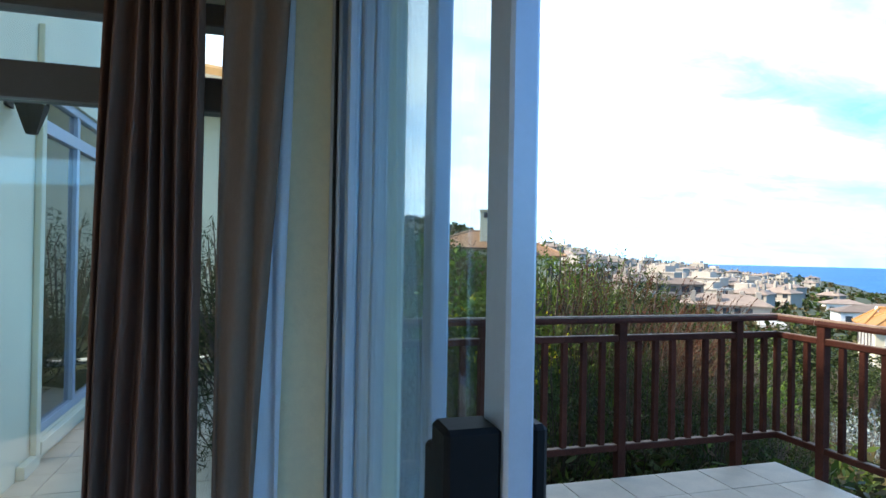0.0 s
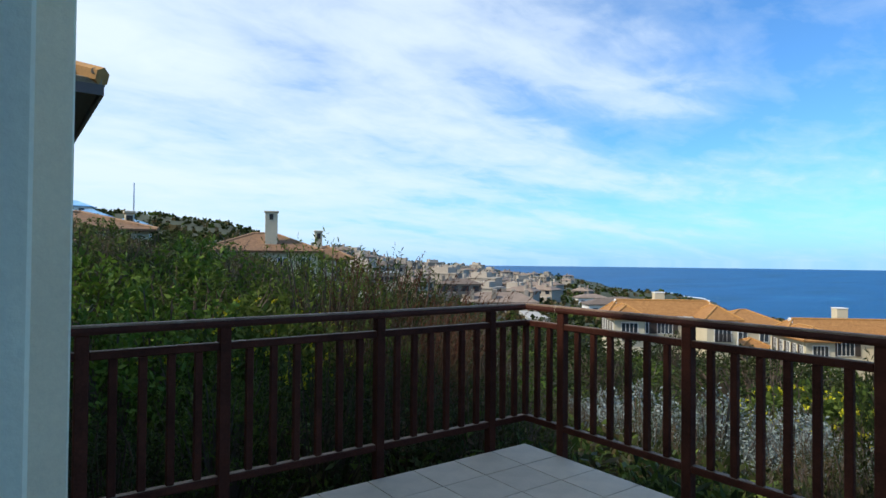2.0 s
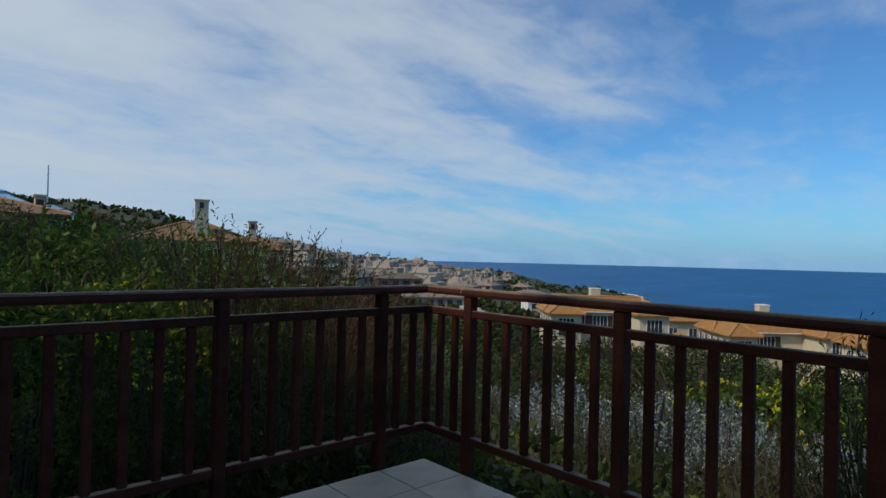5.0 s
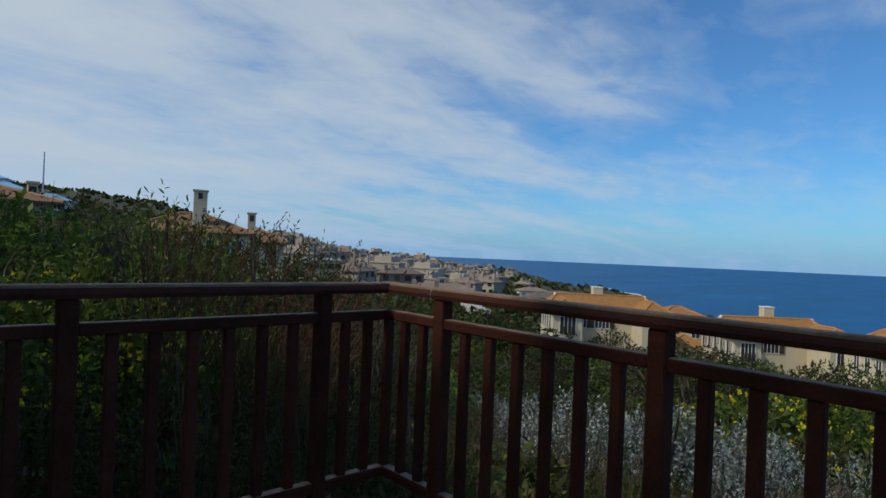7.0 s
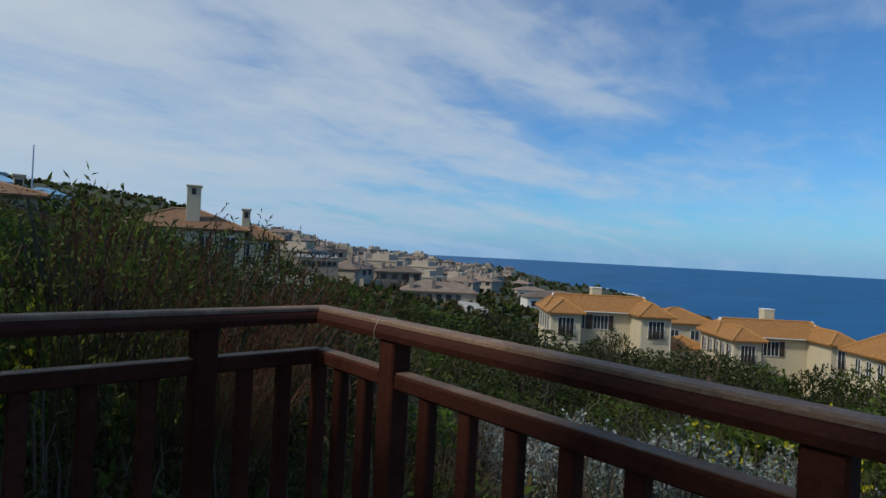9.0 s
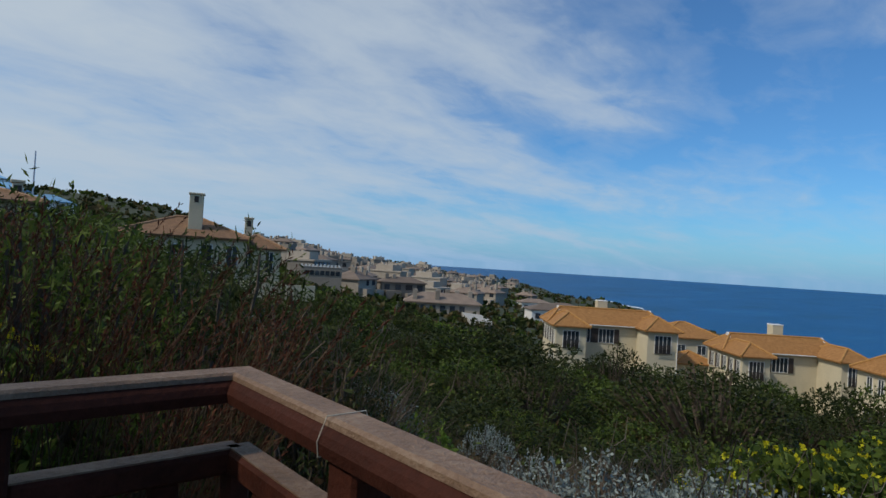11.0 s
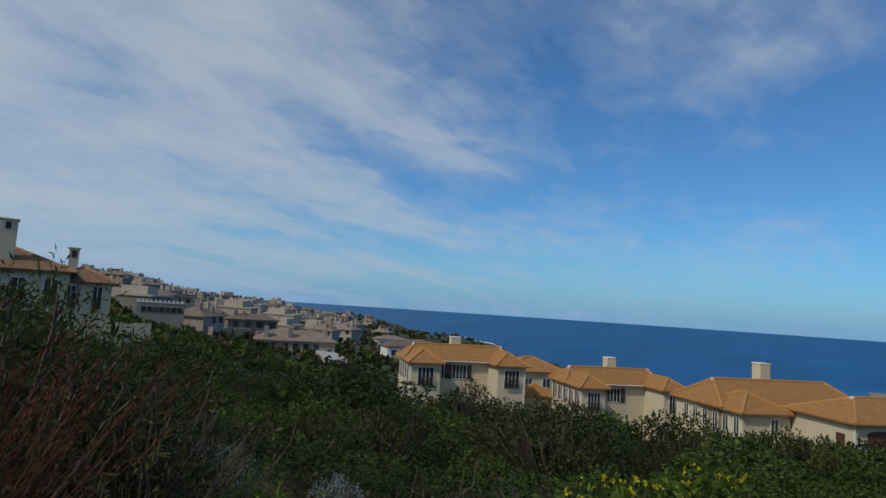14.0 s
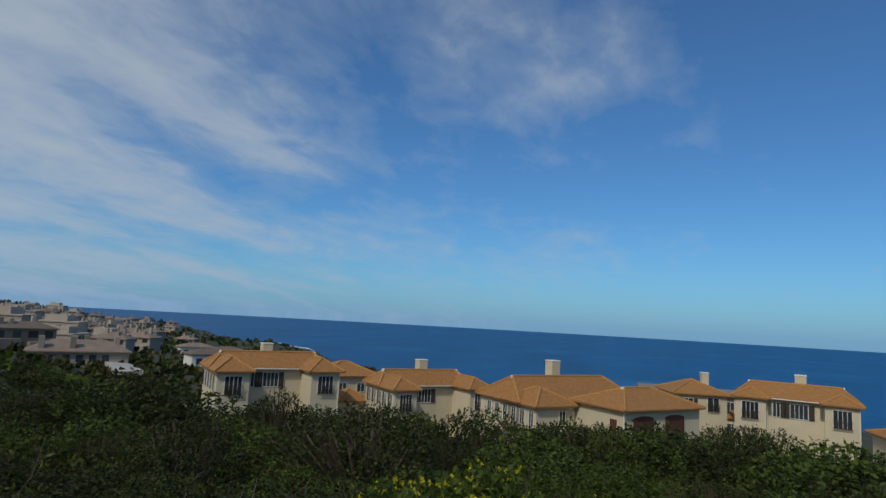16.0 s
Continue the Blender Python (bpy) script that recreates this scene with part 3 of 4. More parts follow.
# a loop of pale twine left knotted round the handrail
TWINE = surface("pale_twine", (0.55, 0.48, 0.38), 0.9, 0.2, 20, 200, 0.1)
for y, lean in ((-0.335, 0.0),):
    bm = bmesh.new()
    ring = ((-0.0395, 0.972), (-0.028, 1.0005), (0.028, 1.0005), (0.0395, 0.972), (0.037, 0.953), (-0.037, 0.953))
    for (x0, z0), (x1, z1) in zip(ring, ring[1:] + ring[:1]):
        p, q = Vector((x0 - 0.017, y + lean * x0, z0)), Vector((x1 - 0.017, y + lean * x1, z1))
        bmesh.ops.create_cone(bm, segments=6, radius1=0.0008, radius2=0.0008, depth=(q - p).length + 0.002, cap_ends=True, matrix=Matrix.Translation((p + q) / 2) @ (q - p).to_track_quat("Z", "Y").to_matrix().to_4x4())
    tagged(part("twine", bm, TWINE), "pale twine loop tied round the timber handrail", "string", "twine loops")

# slab under the tiles
structure("deck_slab", boxes((-3.0, -0.06, -6.6, -0.06, -0.3, -0.014), (-4.77, -3.0, -1.5, 4.0, -0.3, -0.014)), GROUT, "grey grout bed of the tiled deck", "floor")
structure("kerb_court", boxes((-4.77, -3.0, 4.0, 4.16, -0.3, 0.14), bevel=0.01), WHITE, "low white kerb at the end of the court", "kerb")


# ---- villas ----
def wall_window(parent, x, z, w, h, rail=False, shutters=False, y=0.0):
    """A window on a villa's front wall, facing local -y."""
    win = part("window", boxes((x - w / 2, x + w / 2, y - 0.05, y + 0.06, z, z + h)), DARK_GLASS, parent)
    bars = [(x - w / 2 - 0.07, x - w / 2, y - 0.09, y + 0.02, z - 0.06, z + h + 0.07), (x + w / 2, x + w / 2 + 0.07, y - 0.09, y + 0.02, z - 0.06, z + h + 0.07),
            (x - w / 2, x + w / 2, y - 0.09, y + 0.02, z + h, z + h + 0.07), (x - w / 2, x + w / 2, y - 0.09, y + 0.02, z - 0.06, z),
            (x - 0.03, x + 0.03, y - 0.085, y - 0.05, z, z + h)]
    if w > 1.6:
        bars += [(x - w / 4 - 0.025, x - w / 4 + 0.025, y - 0.08, y - 0.05, z, z + h), (x + w / 4 - 0.025, x + w / 4 + 0.025, y - 0.08, y - 0.05, z, z + h)]
    part("frame", boxes(*bars), WHITE, win)
    if rail:
        n = int(w / 0.14)
        part("balustrade", boxes((x - w / 2 - 0.1, x + w / 2 + 0.1, y - 0.34, y - 0.29, z + 0.9, z + 0.96), (x - w / 2 - 0.1, x + w / 2 + 0.1, y - 0.34, y - 0.29, z - 0.02, z + 0.05),
                               *[(x - w / 2 + k * 0.14, x - w / 2 + k * 0.14 + 0.05, y - 0.33, y - 0.30, z + 0.05, z + 0.9) for k in range(n + 1)],
                               (x - w / 2 - 0.1, x - w / 2 - 0.05, y - 0.3, y - 0.02, z + 0.9, z + 0.96), (x + w / 2 + 0.05, x + w / 2 + 0.1, y - 0.3, y - 0.02, z + 0.9, z + 0.96)), SHUTTER, win)
    if shutters:
        for s in (-1, 1):
            part("shutter", boxes((x + s * (w / 2 + 0.36) - 0.27, x + s * (w / 2 + 0.36) + 0.27, y - 0.13, y - 0.06, z - 0.05, z + h + 0.05), bevel=0.02), SHUTTER, win)


def chimney(parent, x, y, z0, z1, w=0.9, hole=False):
    c = part("chimney", boxes((x - w / 2, x + w / 2, y - w / 2, y + w / 2, z0, z1), bevel=0.03), VILLA_WALL, parent)
    if hole:
        part("cap", boxes((x - w / 2 - 0.1, x + w / 2 + 0.1, y - w / 2 - 0.1, y + w / 2 + 0.1, z1, z1 + 0.18), bevel=0.03), VILLA_WALL, c)
        part("flue", boxes((x - 0.2, x + 0.2, y - w / 2 - 0.02, y + w / 2 + 0.02, z1 - 0.75, z1 - 0.15)), SHUTTER, c)
    else:
        part("cap", boxes((x - w / 2 - 0.05, x + w / 2 + 0.05, y - w / 2 - 0.05, y + w / 2 + 0.05, z1 - 0.12, z1 + 0.02), bevel=0.02), WHITE, c)


def block(parent, x, y, w, d, base, eave, rise, over=0.5, hip=None, tiles=ROOF, ridge=RIDGE):
    part("wall", boxes((x - w / 2, x + w / 2, y - d / 2, y + d / 2, base, eave - 0.1)), VILLA_WALL, parent)
    bm, lines = hip_roof(w, d, eave, rise, over, 0.16, hip)
    bmesh.ops.translate(bm, verts=bm.verts[:], vec=(x, y, 0))
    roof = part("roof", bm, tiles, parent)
    off = Vector((x, y, 0))
    part("ridge_cap", caps([(a + off, b + off) for a, b in lines]), ridge, roof)
    return roof


def vent_gable(parent, x, y, z, s=1):
    """The small white gablet at the end of a ridge."""
    bm = bmesh.new()
    for p, q in (((-0.75, 0), (0, 0.75)), ((0, 0.75), (0.75, 0))):
        d = Vector((0, q[0] - p[0], q[1] - p[1]))
        m = Matrix.Translation((x, y + (p[0] + q[0]) / 2, z + (p[1] + q[1]) / 2)) @ d.to_track_quat("Z", "Y").to_matrix().to_4x4() @ Matrix.Diagonal((0.16, 0.3, d.length, 1))
        bmesh.ops.create_cube(bm, size=1.0, matrix=m)
    part("gablet", bm, WHITE, parent)


def frame_of(corner, u, base):
    """The pose whose x runs along the front and whose -y looks out of it."""
    a = math.atan2(u[1], u[0])
    return Matrix.LocRotScale((corner[0], corner[1], base), Euler((0, 0, a)), None)


def side_window(parent, y, z, w, h, shutters=True, x=0.0):
    """A window on a villa's end wall, facing local -x."""
    win = part("window", boxes((x - 0.05, x + 0.06, y - w / 2, y + w / 2, z, z + h)), DARK_GLASS, parent)
    part("frame", boxes((x - 0.09, x + 0.02, y - w / 2 - 0.07, y - w / 2, z - 0.06, z + h + 0.07), (x - 0.09, x + 0.02, y + w / 2, y + w / 2 + 0.07, z - 0.06, z + h + 0.07),
                        (x - 0.09, x + 0.02, y - w / 2, y + w / 2, z + h, z + h + 0.07), (x - 0.085, x - 0.05, y - 0.03, y + 0.03, z, z + h)), WHITE, win)
    if shutters:
        part("shutter", boxes((x - 0.13, x - 0.06, y + w / 2 + 0.08, y + w / 2 + 0.5, z - 0.05, z + h + 0.05), bevel=0.02), SHUTTER, win)


def villa_frame(corner, angle, base):
    return Matrix.LocRotScale((corner[0], corner[1], base), Euler((0, 0, radians(angle))), None)


def u_villa(corner, angle, eave, width, wing, project, chim, label, height=5.4, rise=1.85, mid=((1.1, 0.75), (3.6, 1.9)), depth=8.9):
    """Two projecting hipped wings joined by a recessed middle, two storeys, gablets on the ridge."""
    v = thing("villa", villa_frame(corner, angle, eave - height), label, "house", "hillside villas")
    deep = depth - project
    block(v, width / 2, project + deep / 2, width - 0.08, deep, -2.5, height, rise, 0.5, 2.1)
    w_rise = rise * (wing / 2 + 0.5) / (deep / 2 + 0.5)
    for x in (wing / 2, width - wing / 2):
        block(v, x, (project + 2.0) / 2, wing, project + 2.0, -2.5, height - 0.03, w_rise)
        wall_window(v, x, height - 2.75, wing * 0.52, 2.1, rail=True)
    for dx, ww in mid:
        wall_window(v, wing + dx, height - 2.35, ww, 1.75, shutters=False, y=project)
        part("shutter", boxes((wing + dx + ww / 2 + 0.08, wing + dx + ww / 2 + 0.72, project - 0.13, project - 0.06, height - 2.4, height - 0.55), bevel=0.02), SHUTTER, v)
        if ww > 1:
            part("shutter", boxes((wing + dx - ww / 2 - 0.72, wing + dx - ww / 2 - 0.08, project - 0.13, project - 0.06, height - 2.4, height - 0.55), bevel=0.02), SHUTTER, v)
    for k in range(5):
        side_window(v, 0.9 + k * (depth - 1.8) / 4.4, height - 2.4, 0.62, 1.65)
    for k in range(2):
        side_window(v, 1.2 + k * 1.9, height - 5.0, 1.1, 1.3, shutters=False)
    for x in (1.35, width - 1.35):
        vent_gable(v, x, project + deep / 2, height + rise - 0.72)
    chimney(v, chim[0], project + deep / 2 + 1.6, height + 0.4, height + rise + chim[1], 1.35)
    for x, y in ((wing + 0.07, project * 0.6), (width - 0.07, -0.05)):
        part("downpipe", boxes((x - 0.05, x + 0.05, y - 0.05, y + 0.05, -1.0, height - 0.3), bevel=0.02), WHITE, v)
    part("gutter", boxes((wing + 0.5, width - wing - 0.5, project - 0.62, project - 0.5, height - 0.16, height - 0.04), bevel=0.02), WHITE, v)
    return v


u_villa((59.17, 45.17), -40.8, -5.94, 15.1, 3.75, 4.1, (7.6, 1.05), "two-storey cream villa with terracotta hipped roofs")
u_villa((71.9, 28.05), -41.8, -7.75, 14.6, 3.2, 4.6, (8.2, 1.35), "cream villa with terracotta roof and shuttered windows", depth=9.3)
u_villa((87.5, -13.2), -102.7, -6.2, 13.5, 3.6, 1.6, (7.4, 1.2), "pale yellow villa with a long tiled roof", height=4.6, rise=1.7, depth=8.0)
# terrace wall and steps beside the first villa
v = thing("garden_wall", villa_frame((56.2, 47.6), -40.8, -11.2), "low cream terrace wall with two piers", "wall")
part("wall", boxes((-2.2, 2.6, 0, 0.3, -2.5, 1.5)), VILLA_WALL, v)
for x in (-2.2, 0.4):
    part("pier", boxes((x - 0.35, x + 0.35, -0.25, 0.45, -2.5, 2.1), bevel=0.04), WHITE, v)

# the villa with the garage wing
v = thing("villa", villa_frame((65.75, 9.1), -42.0, -11.6), "cream villa with a broad tiled roof and garage wing", "house", "hillside villas")
block(v, 8.9, 6.75, 17.8, 8.0, -2.5, 4.35, 2.45, 0.5, 2.2)
block(v, 2.6, 3.0, 5.2, 6.0, -2.5, 4.3, 1.65)
block(v, 11.5, -3.4, 11.6, 7.4, -2.5, 4.85, 1.75, 0.5, 4.3)
for k in range(6):
    side_window(v, 0.8 + k * 1.6, 2.1, 0.7, 1.6, shutters=False)
for k in range(2):
    side_window(v, 6.6 + k * 2.2, -1.0, 1.2, 1.6, shutters=False)
wall_window(v, 3.6, 2.2, 0.8, 1.5)
for x in (8.4, 13.2):
    bm = boxes((x - 1.45, x + 1.45, -7.22, -7.08, 1.2, 3.9))
    bmesh.ops.create_cone(bm, segments=20, radius1=1.45, radius2=1.45, depth=0.14, cap_ends=True, matrix=pose(x, -7.15, 3.88, 90, 0, 0) @ Matrix.Diagonal((1, 0.2, 1, 1)))
    part("garage_door", bm, GARAGE, v, "red-brown arched garage door")
part("door", boxes((5.64, 5.74, -6.0, -5.1, 1.6, 3.7)), GARAGE, v)
part("downpipe", boxes((5.58, 5.69, -7.1, -6.99, 0, 4.6), bevel=0.02), WHITE, v)
chimney(v, 9.4, 8.6, 5.0, 8.6, 1.35)
vent_gable(v, 1.6, 6.75, 6.05)
vent_gable(v, 9.2, -3.4, 5.85)

# small villa behind, and roofs lower down the slope
v = thing("villa", frame_of((97.0, -6.4), (0.25, -0.97), -12.3), "small cream villa with a hipped tiled roof", "house", "hillside villas")
block(v, 3.8, 4, 7.6, 8, -2.5, 4.9, 1.8)
wall_window(v, 2.0, 2.5, 1.4, 1.7, shutters=True)
wall_window(v, 5.6, 2.5, 1.6, 1.9, rail=True)
chimney(v, 5.4, 3.0, 5.0, 7.9, 1.0)
v = thing("villa", frame_of((82.5, 43.5), (0.745, -0.667), -12.6), "low tiled house between two villas", "house", "hillside villas")
block(v, 4, 4, 9, 8, -2.5, 4.6, 1.9)
wall_window(v, 2.5, 2.2, 1.2, 1.3)
wall_window(v, 5.5, 2.2, 1.2, 1.3)
v = thing("villa", frame_of((75.2, 37.6), (0.745, -0.667), -13.0), "low garage block with a tiled roof", "house", "hillside villas")
block(v, 2.4, 2.5, 4.8, 5, -2.5, 2.6, 1.3)
for cx, cy, zb in ((74.0, -27.5, -13.0), (118, 21, -16), (112, -13.5, -16.5), (106, -17.0, -15.5)):
    v = thing("villa", frame_of((cx, cy), (0.1, -0.99), zb), "far house with a low tiled roof", "house", "lower houses")
    block(v, 4.5, 4, 9, 8, -3, 4.4, 1.5)
    wall_window(v, 2.6, 2.0, 1.5, 1.4)
    wall_window(v, 6.4, 2.0, 1.5, 1.4)
v = thing("flat_house", frame_of((112, -2.0), (0.05, -1.0), -17.0), "grey flat-roofed house with wide windows", "house", "lower houses")
part("wall", boxes((0, 17, 0, 8, -3, 8.2)), TOWN_WALL, v)
part("roof", boxes((-0.6, 17.6, -0.8, 8.6, 8.2, 8.7), bevel=0.05), TOWN_ROOF, v)
for x in (4.0, 9.5, 14.0):
    wall_window(v, x, 5.4, 3.0, 1.9)

# the villa on the rise with the tall flue
v = thing("villa", frame_of((12.7, 58.55), (0.93, -0.36), -2.75), "cream villa with weathered tiles and a tall chimney", "house", "hillside villas")
block(v, 5.6, 5.0, 11.2, 9.0, -2, 4.75, 1.9, tiles=ROOF_WORN, ridge=RIDGE_WORN)
block(v, 12.2, 4.2, 4.6, 6.0, -2, 4.0, 1.3, tiles=ROOF_WORN, ridge=RIDGE_WORN)
chimney(v, 6.4, 2.4, 5.0, 8.75, 1.25, hole=True)
chimney(v, 11.4, 4.6, 4.6, 6.9, 0.8, hole=True)
for x in (7.6, 9.9):
    wall_window(v, x, 1.9, 0.95, 2.1, rail=True, y=0.5)
wall_window(v, 11.4, 1.7, 0.7, 1.9, rail=True, y=1.2)
wall_window(v, 13.4, 1.7, 0.7, 1.9, rail=True, y=1.2)
wall_window(v, 5.0, 2.6, 1.4, 1.3, y=0.5)
wall_window(v, 9.0, -0.3, 1.8, 1.6, y=0.5)
v = thing("garden_wall", frame_of((22.0, 53.5), (0.93, -0.36), -3.6), "plain cream garden wall in front of the villa", "wall")
part("wall", boxes((0, 3.8, 0, 0.25, -1.5, 1.7), (4.4, 7.2, 0, 0.25, -1.5, 1.5), (3.8, 4.05, 0, 3, -1.5, 1.6)), VILLA_WALL, v)

# roofs on the ridge to the north, and a mast
v = thing("house", frame_of((-4.6, 40.8), (0.998, -0.06), 0.0), "cream house with a weathered tan tiled roof", "house", "ridge houses")
block(v, 4.6, 4.0, 9.2, 7.6, -3, 3.1, 1.15, tiles=ROOF_WORN, ridge=RIDGE_WORN)
chimney(v, 8.3, 3.4, 3.1, 4.3, 0.55, hole=True)
BLUE_ROOF = surface("pale_blue_sheet_roof", (0.16, 0.36, 0.56), 0.5, 0.2, 0.4, 3, 0.05, per_object=0.2)
for bx, by, bz, wd in ((0.0, 146, 8.6, 9), (7.5, 150, 8.2, 8), (14.0, 145, 6.2, 9), (3.0, 170, 11.5, 11), (-6.0, 160, 11.0, 10), (-14, 150, 9.4, 10)):
    v = thing("house", frame_of((bx, by), (0.97, -0.25), bz), "white house with a pale blue sheet roof", "house", "blue-roofed houses")
    part("wall", boxes((0, wd, 0, 7, -6, 2.0)), WHITE, v)
    bm, lines = hip_roof(wd, 7, 2.1, 1.5, 0.4, 0.2)
    bmesh.ops.translate(bm, verts=bm.verts[:], vec=(wd / 2, 3.5, 0))
    part("roof", bm, BLUE_ROOF, v)
    for x in (1.5, wd - 2.5):
        part("window", boxes((x, x + 1.2, -0.1, 0.1, 0.2, 1.5)), DARK_GLASS, v)
bm = bmesh.new()
bmesh.ops.create_cone(bm, segments=6, radius1=0.09, radius2=0.05, depth=7.0, cap_ends=True, matrix=pose(0, 0, 3.5))
mast = tagged(part("antenna_mast", bm, ALU), "thin metal antenna mast above the ridge", "mast")
mx, my = 6.1, 56.2
mast.matrix_basis = pose(mx, my, land(mx, my) - 0.1)


# ---- the town on the far slope ----
def town_house(kind):
    rnd = random.Random(40 + kind)
    top = thing("town_house", pose(0, 0, 0), "grey-beige house with tiled roof on the far slope", "house", "town houses")
    wd, dp, ht = rnd.uniform(10, 15), rnd.uniform(7, 9), rnd.choice((5.2, 5.6, 7.6))
    part("wall", boxes((-wd / 2, wd / 2, -dp / 2, dp / 2, -6, ht), (-wd / 2 + 1, -wd / 2 + 5.5, -dp / 2 - 2.2, -dp / 2 + 1, -6, ht - 2.4), (wd / 2 - 6, wd / 2 - 0.5, -dp / 2 - 3, -dp / 2 + 1, -6, ht * 0.45)), TOWN_WALL, top)
    if kind % 3:
        bm, lines = hip_roof(wd, dp, ht + 0.1, 2.0 if kind % 2 else 1.5, 0.5, 0.3)
        part("roof", bm, TOWN_ROOF, top)
    else:
        part("roof", boxes((-wd / 2 - 0.3, wd / 2 + 0.3, -dp / 2 - 0.3, dp / 2 + 0.3, ht, ht + 0.5), (-wd / 2 + 2, wd / 6, -dp / 4, dp / 2, ht + 0.5, ht + 2.6)), TOWN_WALL, top)
    for k in range(3):
        x = rnd.uniform(-wd / 2 + 1.5, wd / 2 - 1.5)
        y = rnd.uniform(-dp / 4, dp / 2.2)
        part("chimney", boxes((x - 0.5, x + 0.5, y - 0.5, y + 0.5, ht, ht + rnd.uniform(2.2, 3.6)), bevel=0.08), TOWN_WALL, top)
    n = int(wd / 3.0)
    for fl in range(2 if ht < 8 else 3):
        for k in range(n):
            if rnd.random() < 0.85:
                x = -wd / 2 + (k + 0.5) * wd / n
                wv = rnd.uniform(0.7, 1.1)
                part("window", boxes((x - wv, x + wv, -dp / 2 - 0.12, -dp / 2 + 0.1, fl * 2.75 + 0.7, fl * 2.75 + 2.25)), DARK_GLASS, top)
    return top


rnd = random.Random(7)
models = [town_house(k) for k in range(7)]
used = []
for row, (r0, b0, b1, step) in enumerate(((185, 28, 43, 4.2), (225, 26, 46, 3.4), (265, 27, 46, 3.2), (310, 25.5, 47, 2.7), (355, 25, 49, 2.6), (405, 24.5, 50, 2.3), (455, 24, 47, 2.0), (505, 23.5, 44, 1.8), (545, 23, 43, 1.65), (640, 33, 48, 1.7), (760, 38, 49, 1.6))):
    b = b0 + rnd.uniform(0, step * 0.5)
    while b < b1:
        r = r0 + rnd.uniform(-14, 14)
        x, y = place(b, r)
        if not (37.5 < b < 42.5 and 150 < r < 215):
            used.append((x, y, b))
        b += step * rnd.uniform(0.75, 1.25)
for i, (x, y, b) in enumerate(used):
    m = Matrix.LocRotScale((x, y, land(x, y) - 0.3), Euler((0, 0, radians(-b + rnd.choice((-28, -24, 20, 60)) + rnd.uniform(-8, 8)))), None)
    if i < len(models):
        models[i].matrix_basis = m
    else:
        copy_thing(models[i % len(models)], m)

# the long roof with chimneys at the valley's edge, and the flat-fronted block
v = thing("town_house", frame_of(place(38.0, 160), (0.78, -0.62), -15.0), "long brown-roofed terrace house with several chimneys", "house", "town houses")
part("wall", boxes((0, 20, 0, 9, -5, 4.6), (14, 21, -2.5, 2, -5, 1.8)), TOWN_WALL, v)
bm, lines = hip_roof(20, 9, 4.8, 2.4, 0.6, 0.3)
bmesh.ops.translate(bm, verts=bm.verts[:], vec=(10, 4.5, 0))
part("roof", bm, TOWN_ROOF, v)
for x, y in ((2.5, 1.0), (9, 6), (11.5, 7), (14, 5.5), (17.5, 4), (8.5, 1.2)):
    part("chimney", boxes((x - 0.6, x + 0.6, y - 0.6, y + 0.6, 4.6, 8.0), bevel=0.06), TOWN_WALL, v)
for k in range(6):
    part("window", boxes((1.5 + k * 2.6, 2.9 + k * 2.6, -0.12, 0.1, 2.4, 4.0)), DARK_GLASS, v)
v = thing("town_house", frame_of((70.0, 132.0), (0.86, -0.5), -7.6), "grey flat-roofed block with a crenellated parapet", "house", "town houses")
part("wall", boxes((0, 10, 0, 9, -5, 5.2)), TOWN_WALL, v)
part("parapet", boxes(*[(k * 0.9, k * 0.9 + 0.5, -0.15, 0.3, 5.2, 5.8) for k in range(11)]), WHITE, v)
for k in range(7):
    part("window", boxes((1.0 + k * 1.25, 1.95 + k * 1.25, -0.12, 0.1, 3.2, 4.3)), DARK_GLASS, v)
# paler houses beside the villas' far end
for cx, cy, zb in ((*place(52.2, 152), -16.0), (*place(50.0, 185), -16.5), (*place(51.5, 230), -18.5), (*place(49.0, 265), -19.5)):
    v = thing("town_house", frame_of((cx, cy), (0.83, -0.55), zb), "white and grey house among shrubs on the slope", "house", "town houses")
    part("wall", boxes((0, 13, 0, 8, -4, 4.2), (8, 12, -2.5, 1, -4, 2.5)), WHITE, v)
    bm, lines = hip_roof(13, 8, 4.4, 1.5, 0.5, 0.3)
    bmesh.ops.translate(bm, verts=bm.verts[:], vec=(6.5, 4, 0))
    part("roof", bm, TOWN_ROOF, v)
    for k in range(4):
        part("window", boxes((1.2 + k * 3, 2.8 + k * 3, -0.12, 0.1, 1.6, 3.2)), DARK_GLASS, v)

# the pale road down the slope
verts, faces = [], []
for i in range(15):
    f = i / 14
    x, y = place(43.6 + 1.9 * f - 1.0 * math.sin(f * 3.0), 250 - 120 * f)
    sx, sy = 2.4 * math.cos(radians(44)), -2.4 * math.sin(radians(44))
    for s in (-1, 1):
        verts.append((x + s * sx, y + s * sy, land(x + s * sx, y + s * sy) + 0.7))
    if i:
        faces.append((2 * i - 2, 2 * i - 1, 2 * i + 1, 2 * i))
road = raw("road", verts, faces, PATH)
road.modifiers.new("bed", "SOLIDIFY").thickness = 0.8
tagged(road, "pale concrete road running down the slope", "road", "", "structure")
